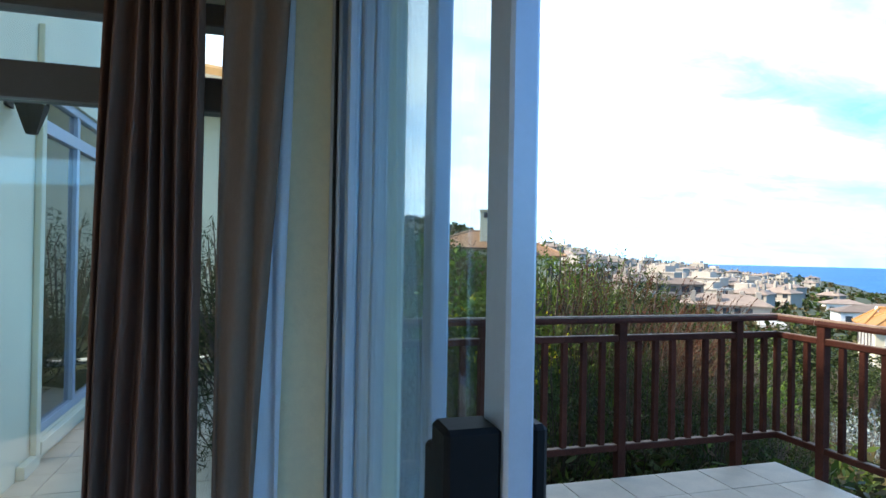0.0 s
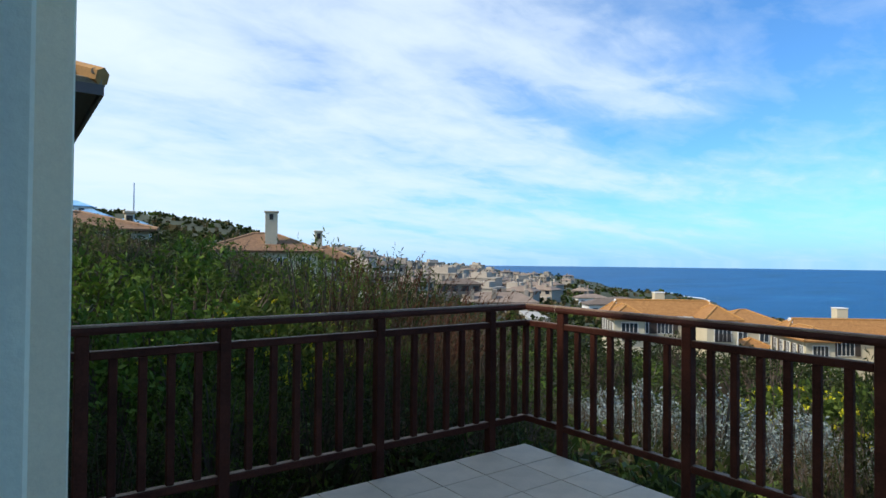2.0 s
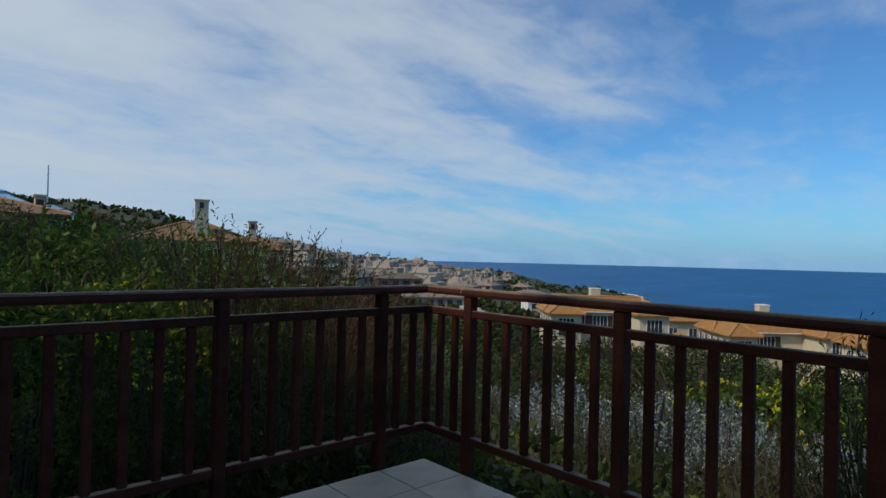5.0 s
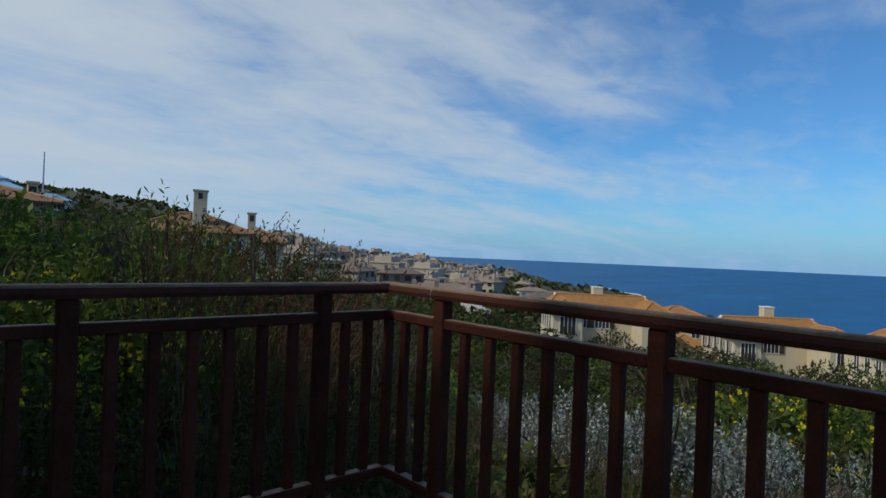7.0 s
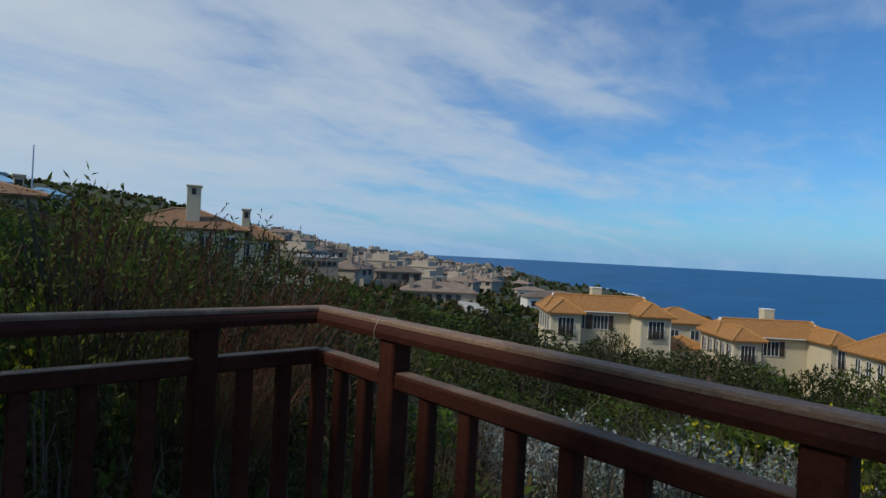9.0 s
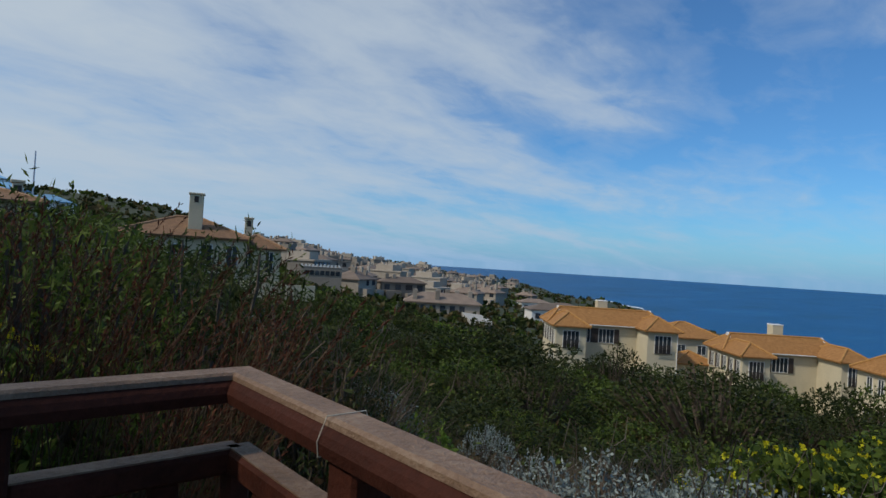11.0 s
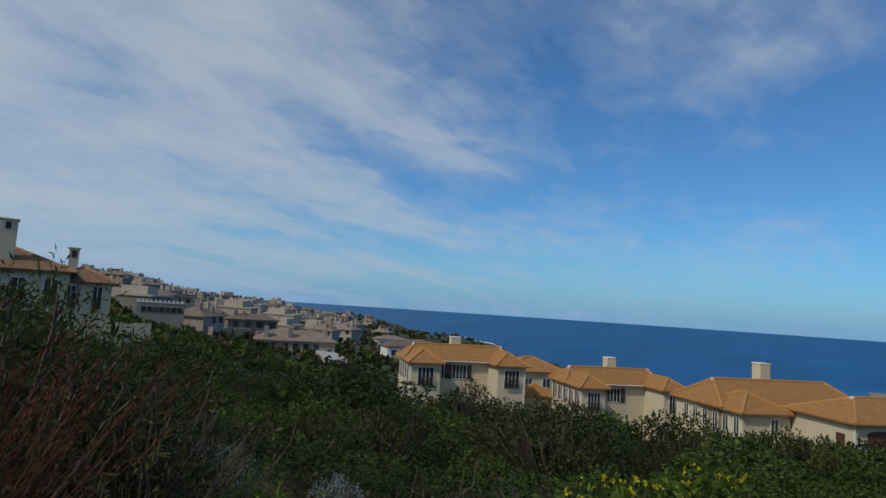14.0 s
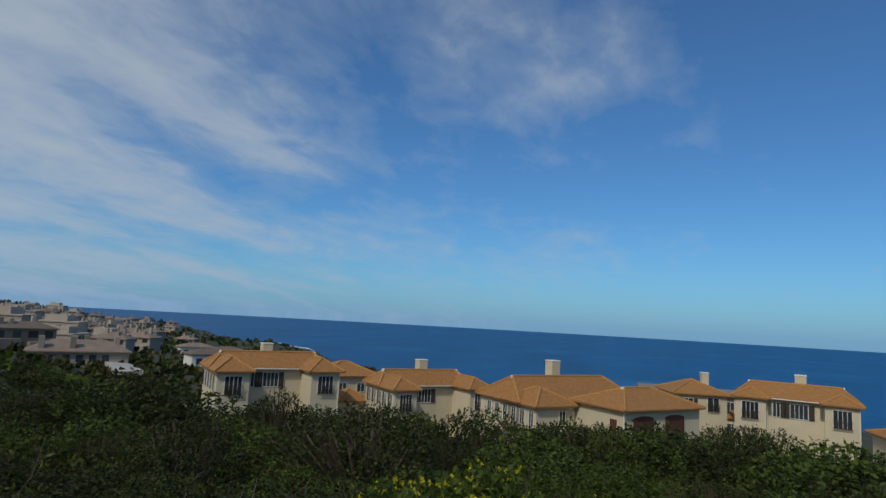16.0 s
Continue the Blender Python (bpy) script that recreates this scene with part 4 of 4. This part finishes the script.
# surf along the shore under the headland
verts, faces = [], []
for i in range(60):
    b = 53 + 13 * i / 59
    r = 500
    while r < 1700 and land(*place(b, r)) > SEA_LEVEL + 0.5:
        r += 5
    wd = 3 + 9 * abs(noise.noise((b * 1.7, 0, 0))) + (12 if 57 < b < 60 else 0)
    for d in (-6, wd):
        verts.append((*place(b, r + d), SEA_LEVEL + 0.35))
    if i:
        faces.append((2 * i - 2, 2 * i - 1, 2 * i + 1, 2 * i))
tagged(raw("surf", verts, faces, FOAM), "white surf breaking along the far shore", "surf", "", "stuff")


# ---- vegetation ----
def leaves_at(base, way, count, size, rnd, slim=0.35, spread=0.9, gap=0.014):
    """A sprig: count leaves along a twig from base in direction way. Returns arrays of quads."""
    s = gap * np.arange(count)[:, None]
    centre = base + way * s
    out = rnd.normal(size=(count, 3))
    out = way * (1 - spread * 0.5) + spread * out / np.linalg.norm(out, axis=1)[:, None]
    out /= np.linalg.norm(out, axis=1)[:, None]
    side = np.cross(out, rnd.normal(size=(count, 3)))
    side /= np.linalg.norm(side, axis=1)[:, None] + 1e-9
    ln = size * rnd.uniform(0.7, 1.3, (count, 1))
    wd = ln * slim
    return np.stack([centre, centre + out * ln * 0.5 + side * wd * 0.5, centre + out * ln, centre + out * ln * 0.5 - side * wd * 0.5], axis=1)


def quads_mesh(name, quads, material, parent, label=""):
    q = np.concatenate(quads).reshape(-1, 3)
    mesh = bpy.data.meshes.new(name)
    mesh.vertices.add(len(q))
    mesh.vertices.foreach_set("co", q.astype(np.float32).ravel())
    n = len(q) // 4
    mesh.loops.add(n * 4)
    mesh.loops.foreach_set("vertex_index", np.arange(n * 4, dtype=np.int32))
    mesh.polygons.add(n)
    mesh.polygons.foreach_set("loop_start", np.arange(0, n * 4, 4, dtype=np.int32))
    mesh.update(calc_edges=True)
    mesh.materials.append(material)
    ob = new(name, mesh)
    ob.parent = parent
    if label:
        tagged(ob, label)
    return ob


def stems_mesh(name, lines, material, parent, r0=0.012, r1=0.004):
    """Thin three-sided tapering stems along polylines."""
    verts, faces = [], []
    for line in lines:
        n = len(line)
        start = len(verts)
        for i, p in enumerate(line):
            r = r0 + (r1 - r0) * i / (n - 1)
            for k in range(3):
                a = 2.1 * k
                verts.append((p[0] + r * math.cos(a), p[1] + r * math.sin(a), p[2]))
        for i in range(n - 1):
            for k in range(3):
                a, b = start + 3 * i + k, start + 3 * i + (k + 1) % 3
                faces.append((a, b, b + 3, a + 3))
    return raw(name, verts, faces, material, parent)


CROWN_QUADS, CROWN_LEAF = {}, {}


def shrub(seed, leaf, sprigs, per, size, label, slim=0.35, flowers=0, lump=0.35, upright=0.5, gap=0.014, name="shrub", bare=0, group="scrub shrubs", shell=None):
    """A unit shrub, about 1 high and 1.3 across: stems, and a lumpy crown made of leafy sprigs with gaps."""
    rnd = np.random.default_rng(seed)
    top = thing(name, pose(0, 0, -500), label, "shrub", group)
    lobes = rnd.normal(size=(9, 3))
    lobes /= np.linalg.norm(lobes, axis=1)[:, None]
    amp = rnd.uniform(-lump, lump, 9)
    quads, lines, buds = [], [], []
    CROWN_LEAF[top.name] = leaf
    for k in range(sprigs):
        d = rnd.normal(size=3)
        d[2] = abs(d[2]) * 0.9 + 0.02
        d /= np.linalg.norm(d)
        swell = 1 + sum(amp[j] * max(0, d @ lobes[j]) ** 3 for j in range(9))
        f = rnd.uniform(0.30, 1.0) ** (0.45 if shell is None else shell)
        tip = d * np.array([0.66, 0.66, 0.86]) * swell * f
        tip[2] += 0.06
        way = d * (1 - upright) + np.array([0, 0, upright]) + rnd.normal(size=3) * 0.22
        way /= np.linalg.norm(way)
        quads.append(leaves_at(tip, way, per, size, rnd, slim, gap=gap))
        end = tip + way * per * gap
        if k % 9 == 0:
            root = np.array([d[0] * 0.1, d[1] * 0.1, -0.25])
            lines.append([root, (root + tip) / 2 + np.array([0, 0, 0.06]), tip, end])
        if flowers and k % flowers == 0 and f > 0.85 and d[2] > 0.45:
            for _ in range(2):
                c = end + rnd.normal(size=3) * 0.02
                buds.append(leaves_at(c, np.array([0, 0, 1.0]), 6, 0.021, rnd, 0.9, 1.6, 0.0005))
    stems_mesh("stem", lines, BARK, top)
    if bare:
        dry = []
        for k in range(bare):
            d = rnd.normal(size=3)
            d[2] = abs(d[2]) + 0.4
            d /= np.linalg.norm(d)
            a = d * 0.35
            b = d * rnd.uniform(0.8, 1.2)
            dry.append([a, (a + b) / 2 + rnd.normal(size=3) * 0.04, b])
            for _ in range(2):
                c = a + (b - a) * rnd.uniform(0.4, 0.9)
                dry.append([c, c + d * 0.1 + rnd.normal(size=3) * 0.06, c + d * 0.2 + rnd.normal(size=3) * 0.1])
        stems_mesh("twig", dry, TWIG, top, 0.005, 0.002)
    quads_mesh("crown", quads, leaf, top)
    CROWN_QUADS[top.name] = np.concatenate(quads).reshape(-1, 3)
    if buds:
        tagged(quads_mesh("flower", buds, FLOWER, top, "small yellow flower heads"), kind="stuff")
    return top


GREEN = [shrub(s, LEAF_GREEN, 800, 7, 0.044, "green fynbos shrub with narrow leaves", 0.26) for s in (1, 2)]
BRIGHT = [shrub(3, LEAF_BRIGHT, 430, 7, 0.06, "bright green leafy shrub on the slope", 0.45, upright=0.65)]
DARK = [shrub(s, LEAF_DARK, 900, 8, 0.048, "dark green feathery shrub", 0.17, upright=0.7) for s in (4, 5)]
OLIVE = [shrub(6, LEAF_OLIVE, 800, 7, 0.038, "olive brown twiggy shrub", 0.22, bare=70)]
SILVER = [shrub(s, LEAF_SILVER, 560, 8, 0.034, "silver-grey shrub with small woolly leaves", 0.5, upright=0.75, gap=0.016, bare=24) for s in (7, 8)]
YELLOW = [shrub(9, LEAF_GREEN, 640, 7, 0.06, "green shrub dotted with yellow flowers", 0.45, flowers=3)]
YELLOW_FEW = [shrub(10, LEAF_GREEN, 450, 7, 0.06, "green shrub with a few yellow flowers", 0.45, flowers=5, bare=30)]
# coarser ones for farther off
FAR_GREEN = [shrub(s, LEAF_GREEN, 330, 4, 0.066, "rounded green bush on the slope", 0.5, gap=0.02, lump=0.6, group="slope bushes", shell=0.22) for s in (21, 22)]
FAR_DARK = [shrub(s, LEAF_DARK, 330, 4, 0.066, "rounded dark green bush on the slope", 0.5, gap=0.02, lump=0.6, group="slope bushes", shell=0.22) for s in (23, 24)]
FAR_OLIVE = [shrub(25, LEAF_OLIVE, 330, 4, 0.058, "olive brown bush on the slope", 0.4, gap=0.02, lump=0.6, group="slope bushes", shell=0.25)]
FAR_BRIGHT = [shrub(26, LEAF_BRIGHT, 330, 4, 0.062, "fresh green bush on the slope", 0.5, gap=0.02, lump=0.6, group="slope bushes", shell=0.22)]
# full rounded bushes of the middle distance
MOUND = [shrub(s, leaf, 1500, 4, 0.04, "full rounded " + nm + " bush with small leaves", 0.55, gap=0.016, lump=0.65, upright=0.35, group="slope bushes", shell=0.16)
         for s, leaf, nm in ((31, LEAF_DARK, "dark green"), (32, LEAF_GREEN, "green"), (33, LEAF_DARK, "dark green"), (34, LEAF_OLIVE, "olive brown"))]

ALL_MODELS = GREEN + BRIGHT + DARK + OLIVE + SILVER + YELLOW + YELLOW_FEW + FAR_GREEN + FAR_DARK + FAR_OLIVE + FAR_BRIGHT + MOUND
fresh = set(ALL_MODELS)
rnd = random.Random(11)


def plant(models, x, y, height, width=None, z=None):
    """Sets a shrub of that height on the ground; the first use of a model is the model itself."""
    model = rnd.choice(models)
    wide = (width or height * rnd.uniform(1.0, 1.35)) / 1.3
    m = Matrix.LocRotScale((x, y, (land(x, y) if z is None else z) - 0.05), Euler((rnd.uniform(-0.08, 0.08), rnd.uniform(-0.08, 0.08), rnd.uniform(0, 6.28))), None)
    if model in fresh:
        fresh.discard(model)
        ob = model
        ob.matrix_basis = m
    else:
        ob = copy_thing(model, m)
    ob.scale = (wide, wide, height)
    return ob


# close behind the north railing: dark feathery growth up to the rail, then brighter shrubs
for x, y, h in ((-2.6, 0.85, 1.0), (-1.9, 1.0, 1.0), (-1.2, 0.9, 1.0), (-0.5, 0.85, 0.95), (0.1, 0.75, 0.85), (0.75, 0.7, 0.75), (-3.3, 1.0, 1.0), (0.9, 1.6, 0.9)):
    plant(DARK + GREEN[:1] if x < -1.0 else DARK, x, y, h)
for x, y, h, kind in ((-2.4, 2.1, 1.4, BRIGHT), (-1.7, 2.0, 1.2, GREEN), (-1.1, 2.5, 1.65, YELLOW), (-0.6, 3.0, 1.6, YELLOW), (-1.8, 3.1, 1.6, BRIGHT), (-2.9, 2.6, 1.25, GREEN),
                      (-2.4, 3.9, 1.65, BRIGHT), (-1.3, 4.3, 1.7, GREEN), (0.2, 4.0, 1.8, GREEN), (1.2, 3.7, 2.05, DARK), (1.9, 3.0, 1.5, OLIVE), (2.1, 4.3, 1.9, DARK), (0.6, 2.9, 1.2, GREEN), (-3.6, 3.4, 1.6, DARK),
                      (-2.6, 5.2, 1.75, GREEN), (-1.0, 5.6, 1.85, BRIGHT), (0.6, 5.4, 1.9, GREEN), (1.8, 5.6, 1.95, GREEN), (-3.9, 4.8, 1.6, DARK), (3.0, 5.0, 1.5, DARK),
                      (1.5, 1.2, 0.6, GREEN), (2.2, 1.9, 0.75, OLIVE), (2.8, 3.0, 1.1, BRIGHT), (3.6, 3.9, 1.1, GREEN)):
    plant(kind, x, y, h * (0.88 if x < -0.8 else 1.03))
plant(DARK, 1.9, -1.95, 1.95, 1.1)
plant(GREEN, 2.3, -2.6, 1.6, 1.1)
# silver-grey shrubs below the seaward railing
for x, y, h in ((4.0, 1.9, 1.3), (4.6, 1.2, 1.4), (5.5, 0.7, 1.45), (4.7, 0.2, 1.3), (6.2, -0.3, 1.5), (4.4, 2.9, 1.1), (5.5, -1.0, 1.3), (6.4, 2.2, 1.4), (3.9, 4.9, 1.0), (7.0, 0.9, 1.4), (5.2, 2.0, 1.4)):
    plant(SILVER, x, y, h + 0.12)
for x, y, h in ((7.7, 1.9, 2.25), (7.9, 1.0, 2.45), (8.0, 0.0, 2.35), (8.8, 1.4, 2.5), (9.0, 0.4, 2.5), (7.4, -1.2, 2.0)):
    plant(YELLOW, x, y, h)
for x, y, h in ((9.3, 1.4, 2.0), (9.9, 0.0, 1.9), (9.0, 2.8, 1.9), (9.6, -1.5, 1.9), (8.6, -2.6, 1.8), (11.0, 0.9, 2.2), (10.6, 2.6, 2.0), (8.2, 0.4, 1.6)):
    plant(YELLOW_FEW, x, y, h)
for x, y, h, kind in ((1.1, -0.5, 0.6, DARK), (1.5, -1.5, 0.7, OLIVE), (1.3, -2.6, 0.8, DARK), (1.7, -3.9, 1.0, DARK), (2.4, 0.2, 0.75, DARK), (2.5, -1.0, 0.9, OLIVE), (2.6, -2.4, 1.0, DARK), (3.4, -3.6, 2.3, DARK), (3.0, 1.0, 0.85, DARK), (3.4, -0.9, 1.0, DARK), (3.1, 2.6, 0.9, OLIVE)):
    plant(kind, x, y, h)

# the open slope: shrub tops follow the sight lines over the valley
LIMIT = ((-30, 5.0), (0, 4.2), (8, 3.4), (14, 1.6), (20, -0.6), (24, -3.2), (30, -3.3), (40, -4.8), (47, -5.8), (52, -8.0), (59, -7.3), (63, -9.0), (70, -8.4), (76, -9.4), (79, -7.8), (85, -8.6), (94, -8.4), (98, -6.6), (115, -6.6))


def limit(b, r):
    drop = 9.0 * min(1.0, max(0.0, (b - 14) / 14)) * min(1.0, max(0.0, 1 - (r - 7) / 38))
    for (b0, e0), (b1, e1) in zip(LIMIT, LIMIT[1:]):
        if b0 <= b <= b1:
            return e0 + (e1 - e0) * (b - b0) / (b1 - b0) - drop
    return -8.0


def scatter(r0, r1, count, sets, low, high, b0=-22, b1=118):
    for _ in range(count):
        b = rnd.uniform(b0, b1)
        r = math.sqrt(rnd.uniform(r0 * r0, r1 * r1))
        x, y = place(b, r)
        if x < -1.4 and y > 5.8 and y < 12.0:
            continue
        g = land(x, y)
        room = 1.2 + r * math.tan(radians(limit(b, r))) - g
        h = min(rnd.uniform(low, high), room * rnd.uniform(0.45, 0.92))
        if h < 0.45:
            continue
        pick = noise.noise((x * 0.07, y * 0.07, 9)) + rnd.uniform(-0.3, 0.3)
        kinds = sets[0] if pick < -0.15 else sets[1] if pick < 0.08 else sets[2] if pick < 0.28 else sets[3]
        plant(kinds, x, y, h, h * rnd.uniform(1.2, 1.7))


scatter(6.0, 14.0, 90, (OLIVE, DARK, OLIVE, GREEN), 0.7, 1.9)
scatter(12.0, 24.0, 80, (MOUND[:1], MOUND[1:2], MOUND[3:], MOUND[2:3]), 1.4, 3.4, 20)
scatter(22.0, 56.0, 75, (MOUND[:1], MOUND[1:2], MOUND[2:], MOUND[2:3]), 2.4, 5.2, 24)
far_heaps = {}


def heap(model, x, y, h, wide):
    """Adds one bush to the joined scrub of the middle distance."""
    q = CROWN_QUADS[model.name] * np.array([wide / 1.3, wide / 1.3, h])
    t = rnd.uniform(0, 6.28)
    cs, sn = math.cos(t), math.sin(t)
    q = np.stack([q[:, 0] * cs - q[:, 1] * sn + x, q[:, 0] * sn + q[:, 1] * cs + y, q[:, 2] + land(x, y) - 0.1], axis=1)
    far_heaps.setdefault(CROWN_LEAF[model.name].name, []).append(q)


def scatter_far(r0, r1, count, sets, low, high, b0, b1):
    for _ in range(count):
        b, r = rnd.uniform(b0, b1), math.sqrt(rnd.uniform(r0 * r0, r1 * r1))
        x, y = place(b, r)
        if x < -1.4 and 5.8 < y < 12.0:
            continue
        h = min(rnd.uniform(low, high), (1.2 + r * math.tan(radians(limit(b, r))) - land(x, y)) * (rnd.uniform(0.7, 1.05) if b > 45 else rnd.uniform(0.45, 1.0)))
        if h < 0.5:
            continue
        pick = noise.noise((x * 0.05, y * 0.05, 9)) + rnd.uniform(-0.3, 0.3)
        kinds = sets[0] if pick < -0.15 else sets[1] if pick < 0.08 else sets[2] if pick < 0.28 else sets[3]
        heap(rnd.choice(kinds), x, y, h, h * rnd.uniform(1.5, 2.2))


scatter_far(13.0, 26.0, 90, (FAR_DARK, FAR_GREEN, FAR_OLIVE, FAR_BRIGHT), 0.8, 3.0, -22, 118)
scatter_far(13.0, 30.0, 120, (FAR_DARK, FAR_GREEN, FAR_OLIVE, FAR_BRIGHT), 0.7, 1.8, 8, 118)
scatter_far(25.0, 57.0, 240, (FAR_DARK, FAR_GREEN, FAR_OLIVE, FAR_GREEN), 1.6, 5.0, -22, 118)
scatter_far(50.0, 125.0, 200, (FAR_DARK, FAR_GREEN, FAR_OLIVE, FAR_BRIGHT), 1.6, 3.6, -20, 60)
for k in range(46):
    b = 60 + 1.15 * k + rnd.uniform(-0.5, 0.5)
    r = rnd.uniform(50, 58)
    x, y = place(b, r)
    h = 1.2 + r * math.tan(radians(-8.5 + rnd.uniform(-0.5, 0.3))) - land(x, y)
    if h > 0.6:
        heap(rnd.choice(FAR_DARK + FAR_GREEN + FAR_DARK), x, y, h, 4.6)
for leaf_name, heaps in far_heaps.items():
    ob = quads_mesh("slope_scrub", [np.concatenate(heaps).reshape(-1, 4, 3)], bpy.data.materials[leaf_name], None)
    tagged(ob, "dense rounded scrub bushes with " + leaf_name.replace("_", " "), "scrub", "", "stuff")
# the large round bush before the villas
for x, y, h, wd in ((27.3, 11.2, 4.3, 7.5), (19.5, 15.5, 3.1, 4.6), (34.0, 21.0, 4.3, 5.2), (38.0, 16.5, 3.4, 9.0), (42, 22, 3.3, 8), (47, 9.5, 3.2, 7), (54, 4.0, 3.6, 5.0), (57.5, -9.5, 5.2, 6.5), (60, -12, 4.4, 6)):
    plant(MOUND[::2], x, y, h, wd)
for x, y, h in ((4.0, 7.2, 1.0), (4.7, 7.0, 0.95), (6.0, 13.0, 1.5), (7.4, 6.5, 1.0), (8.2, 4.0, 1.0), (10.5, 5.5, 1.2)):
    plant(SILVER, x, y, h)


def reeds(x, y, seed, stalks, height, lean, label):
    """A tuft of tall rush stalks with rust-brown seed heads."""
    rng = np.random.default_rng(seed)
    top = thing("rush_tuft", pose(x, y, land(x, y)), label, "grass", "rush tufts")
    lines, heads = [], []
    for k in range(stalks):
        a = rng.uniform(0, 6.28)
        o = np.array([math.cos(a), math.sin(a), 0]) * rng.uniform(0.02, 0.22)
        tilt = np.array([lean[0], lean[1], 0]) + rng.normal(size=3) * np.array([0.22, 0.22, 0])
        h = height * rng.uniform(0.7, 1.1)
        pts = [o + tilt * h * s * s * 0.75 + np.array([0, 0, h * s]) for s in (0, 0.35, 0.7, 1.0)]
        lines.append(pts)
        way = pts[3] - pts[2]
        way /= np.linalg.norm(way)
        heads.append(leaves_at(pts[3] - way * 0.22, way, 22, 0.03, rng, 0.24, 0.5, 0.011))
        if k % 2:
            heads.append(leaves_at(pts[2], way, 10, 0.06, rng, 0.08, 0.45, 0.02))
    stems_mesh("stalk", lines, STRAW, top, 0.0035, 0.0016)
    tagged(quads_mesh("seed_head", heads, RUST, top, "rust-brown seed heads"), kind="stuff")
    return top


for x, y, n, h, lean in ((0.1, 2.0, 60, 1.7, (0.22, 0.0)), (0.5, 1.7, 60, 1.55, (0.3, -0.1)), (-0.3, 2.2, 50, 1.75, (0.1, 0)), (0.75, 2.3, 45, 1.5, (0.35, 0.0)), (0.2, 1.45, 45, 1.35, (0.3, 0.1)), (-0.15, 2.7, 30, 1.8, (0.1, 0.1))):
    reeds(x, y, int(x * 100 + 500), n, h, lean, "tuft of rust-brown rushes leaning outward")
reeds(-0.22, 2.0, 77, 4, 1.95, (0.26, 0.02), "few tall rushes with dark heads above the tuft")


def undergrowth():
    """Low mixed growth between the shrubs, one sheet of leafy clumps."""
    rng = np.random.default_rng(8)
    heaps = [[], [], [], []]
    for k in range(10000):
        b = rng.uniform(-20, 118)
        r = math.sqrt(rng.uniform(0.35, 1.0) if k % 3 == 0 else rng.uniform(0.006, 0.35)) * 62
        if k % 5 == 0:
            r = rng.uniform(1.3, 7.0)
        x, y = place(b, r)
        if (x < 0.25 and y < 0.25) or x < -4.6 or (x < -1.4 and 5.8 < y < 12.0):
            continue
        s = (0.09 + 0.006 * r) * rng.uniform(0.7, 1.3)
        hue = noise.noise((x * 0.11, y * 0.11, 4)) + rng.uniform(-0.25, 0.25)
        q = leaves_at(np.array([x, y, land(x, y) - 0.02]), np.array([0, 0, 1.0]), 12, s, rng, 0.35, 1.3, 0.35 * s)
        heaps[0 if hue < -0.12 else 1 if hue < 0.1 else 2 if hue < 0.27 else 3].append(q)
    for q, mat, nm in zip(heaps, (LEAF_DARK, LEAF_GREEN, LEAF_OLIVE, STRAW), ("dark green", "green", "olive", "straw-coloured")):
        tagged(quads_mesh("undergrowth", q, mat, None), nm + " low growth between the shrubs", "scrub", "", "stuff")


undergrowth()


def far_scrub():
    """Low scrub over the far slopes, one sheet of small leafy clumps."""
    rng = np.random.default_rng(5)
    groups = {0: [], 1: [], 2: []}
    for k in range(6500):
        b = rng.uniform(-20, 66)
        r = math.exp(rng.uniform(math.log(90), math.log(1300)))
        x, y = place(b, r)
        z = land(x, y)
        if z < SEA_LEVEL + 2:
            continue
        s = min(0.8 + r * 0.004, 2.6) * rng.uniform(0.6, 1.2)
        c = np.array([x, y, z + 0.15 * s])
        q = leaves_at(c, np.array([0, 0, 1.0]), 14, s, rng, 0.7, 1.5, 0.02 * s)
        groups[0 if rng.random() < 0.5 else 1 if rng.random() < 0.6 else 2].append(q)
    for (i, q), mat, nm in zip(groups.items(), (LEAF_DARK, LEAF_OLIVE, LEAF_GREEN), ("dark", "olive", "green")):
        ob = quads_mesh("far_scrub", q, mat, None)
        tagged(ob, nm + " low scrub covering the far slopes", "scrub", "", "stuff")


far_scrub()

# ---- floor tiles of the deck and the court ----
TILE_STEP, JOINT = 0.32, 0.006
deck_floor = tagged(new("pavement"), "beige square floor tiles of the deck, grey joints", "floor", "", "structure")
shapes = {}


def tile(x0, x1, y0, y1):
    key = (round(x1 - x0, 4), round(y1 - y0, 4))
    if key not in shapes:
        bm = boxes((-key[0] / 2, key[0] / 2, -key[1] / 2, key[1] / 2, -0.012, 0.0), bevel=0.002)
        shapes[key] = bpy.data.meshes.new("tile")
        bm.to_mesh(shapes[key])
        bm.free()
        shapes[key].materials.append(TILE)
    ob = new("tile", shapes[key])
    ob.parent = deck_floor
    ob.location = ((x0 + x1) / 2, (y0 + y1) / 2, rnd.uniform(-0.0008, 0.0008))


def lay(x0, x1, y0, y1):
    """Whole tiles from the corner (x1, y1), cut where the floor ends."""
    x = x1
    while x > x0 + 0.03:
        xa = max(x - TILE_STEP, x0)
        y = y1
        while y > y0 + 0.03:
            ya = max(y - TILE_STEP, y0)
            tile(xa + JOINT / 2, x - JOINT / 2, ya + JOINT / 2, y - JOINT / 2)
            y = ya
        x = xa


lay(-3.0, -0.055, -5.4, -0.055)
lay(-4.77, -3.0, -1.5, 4.0)
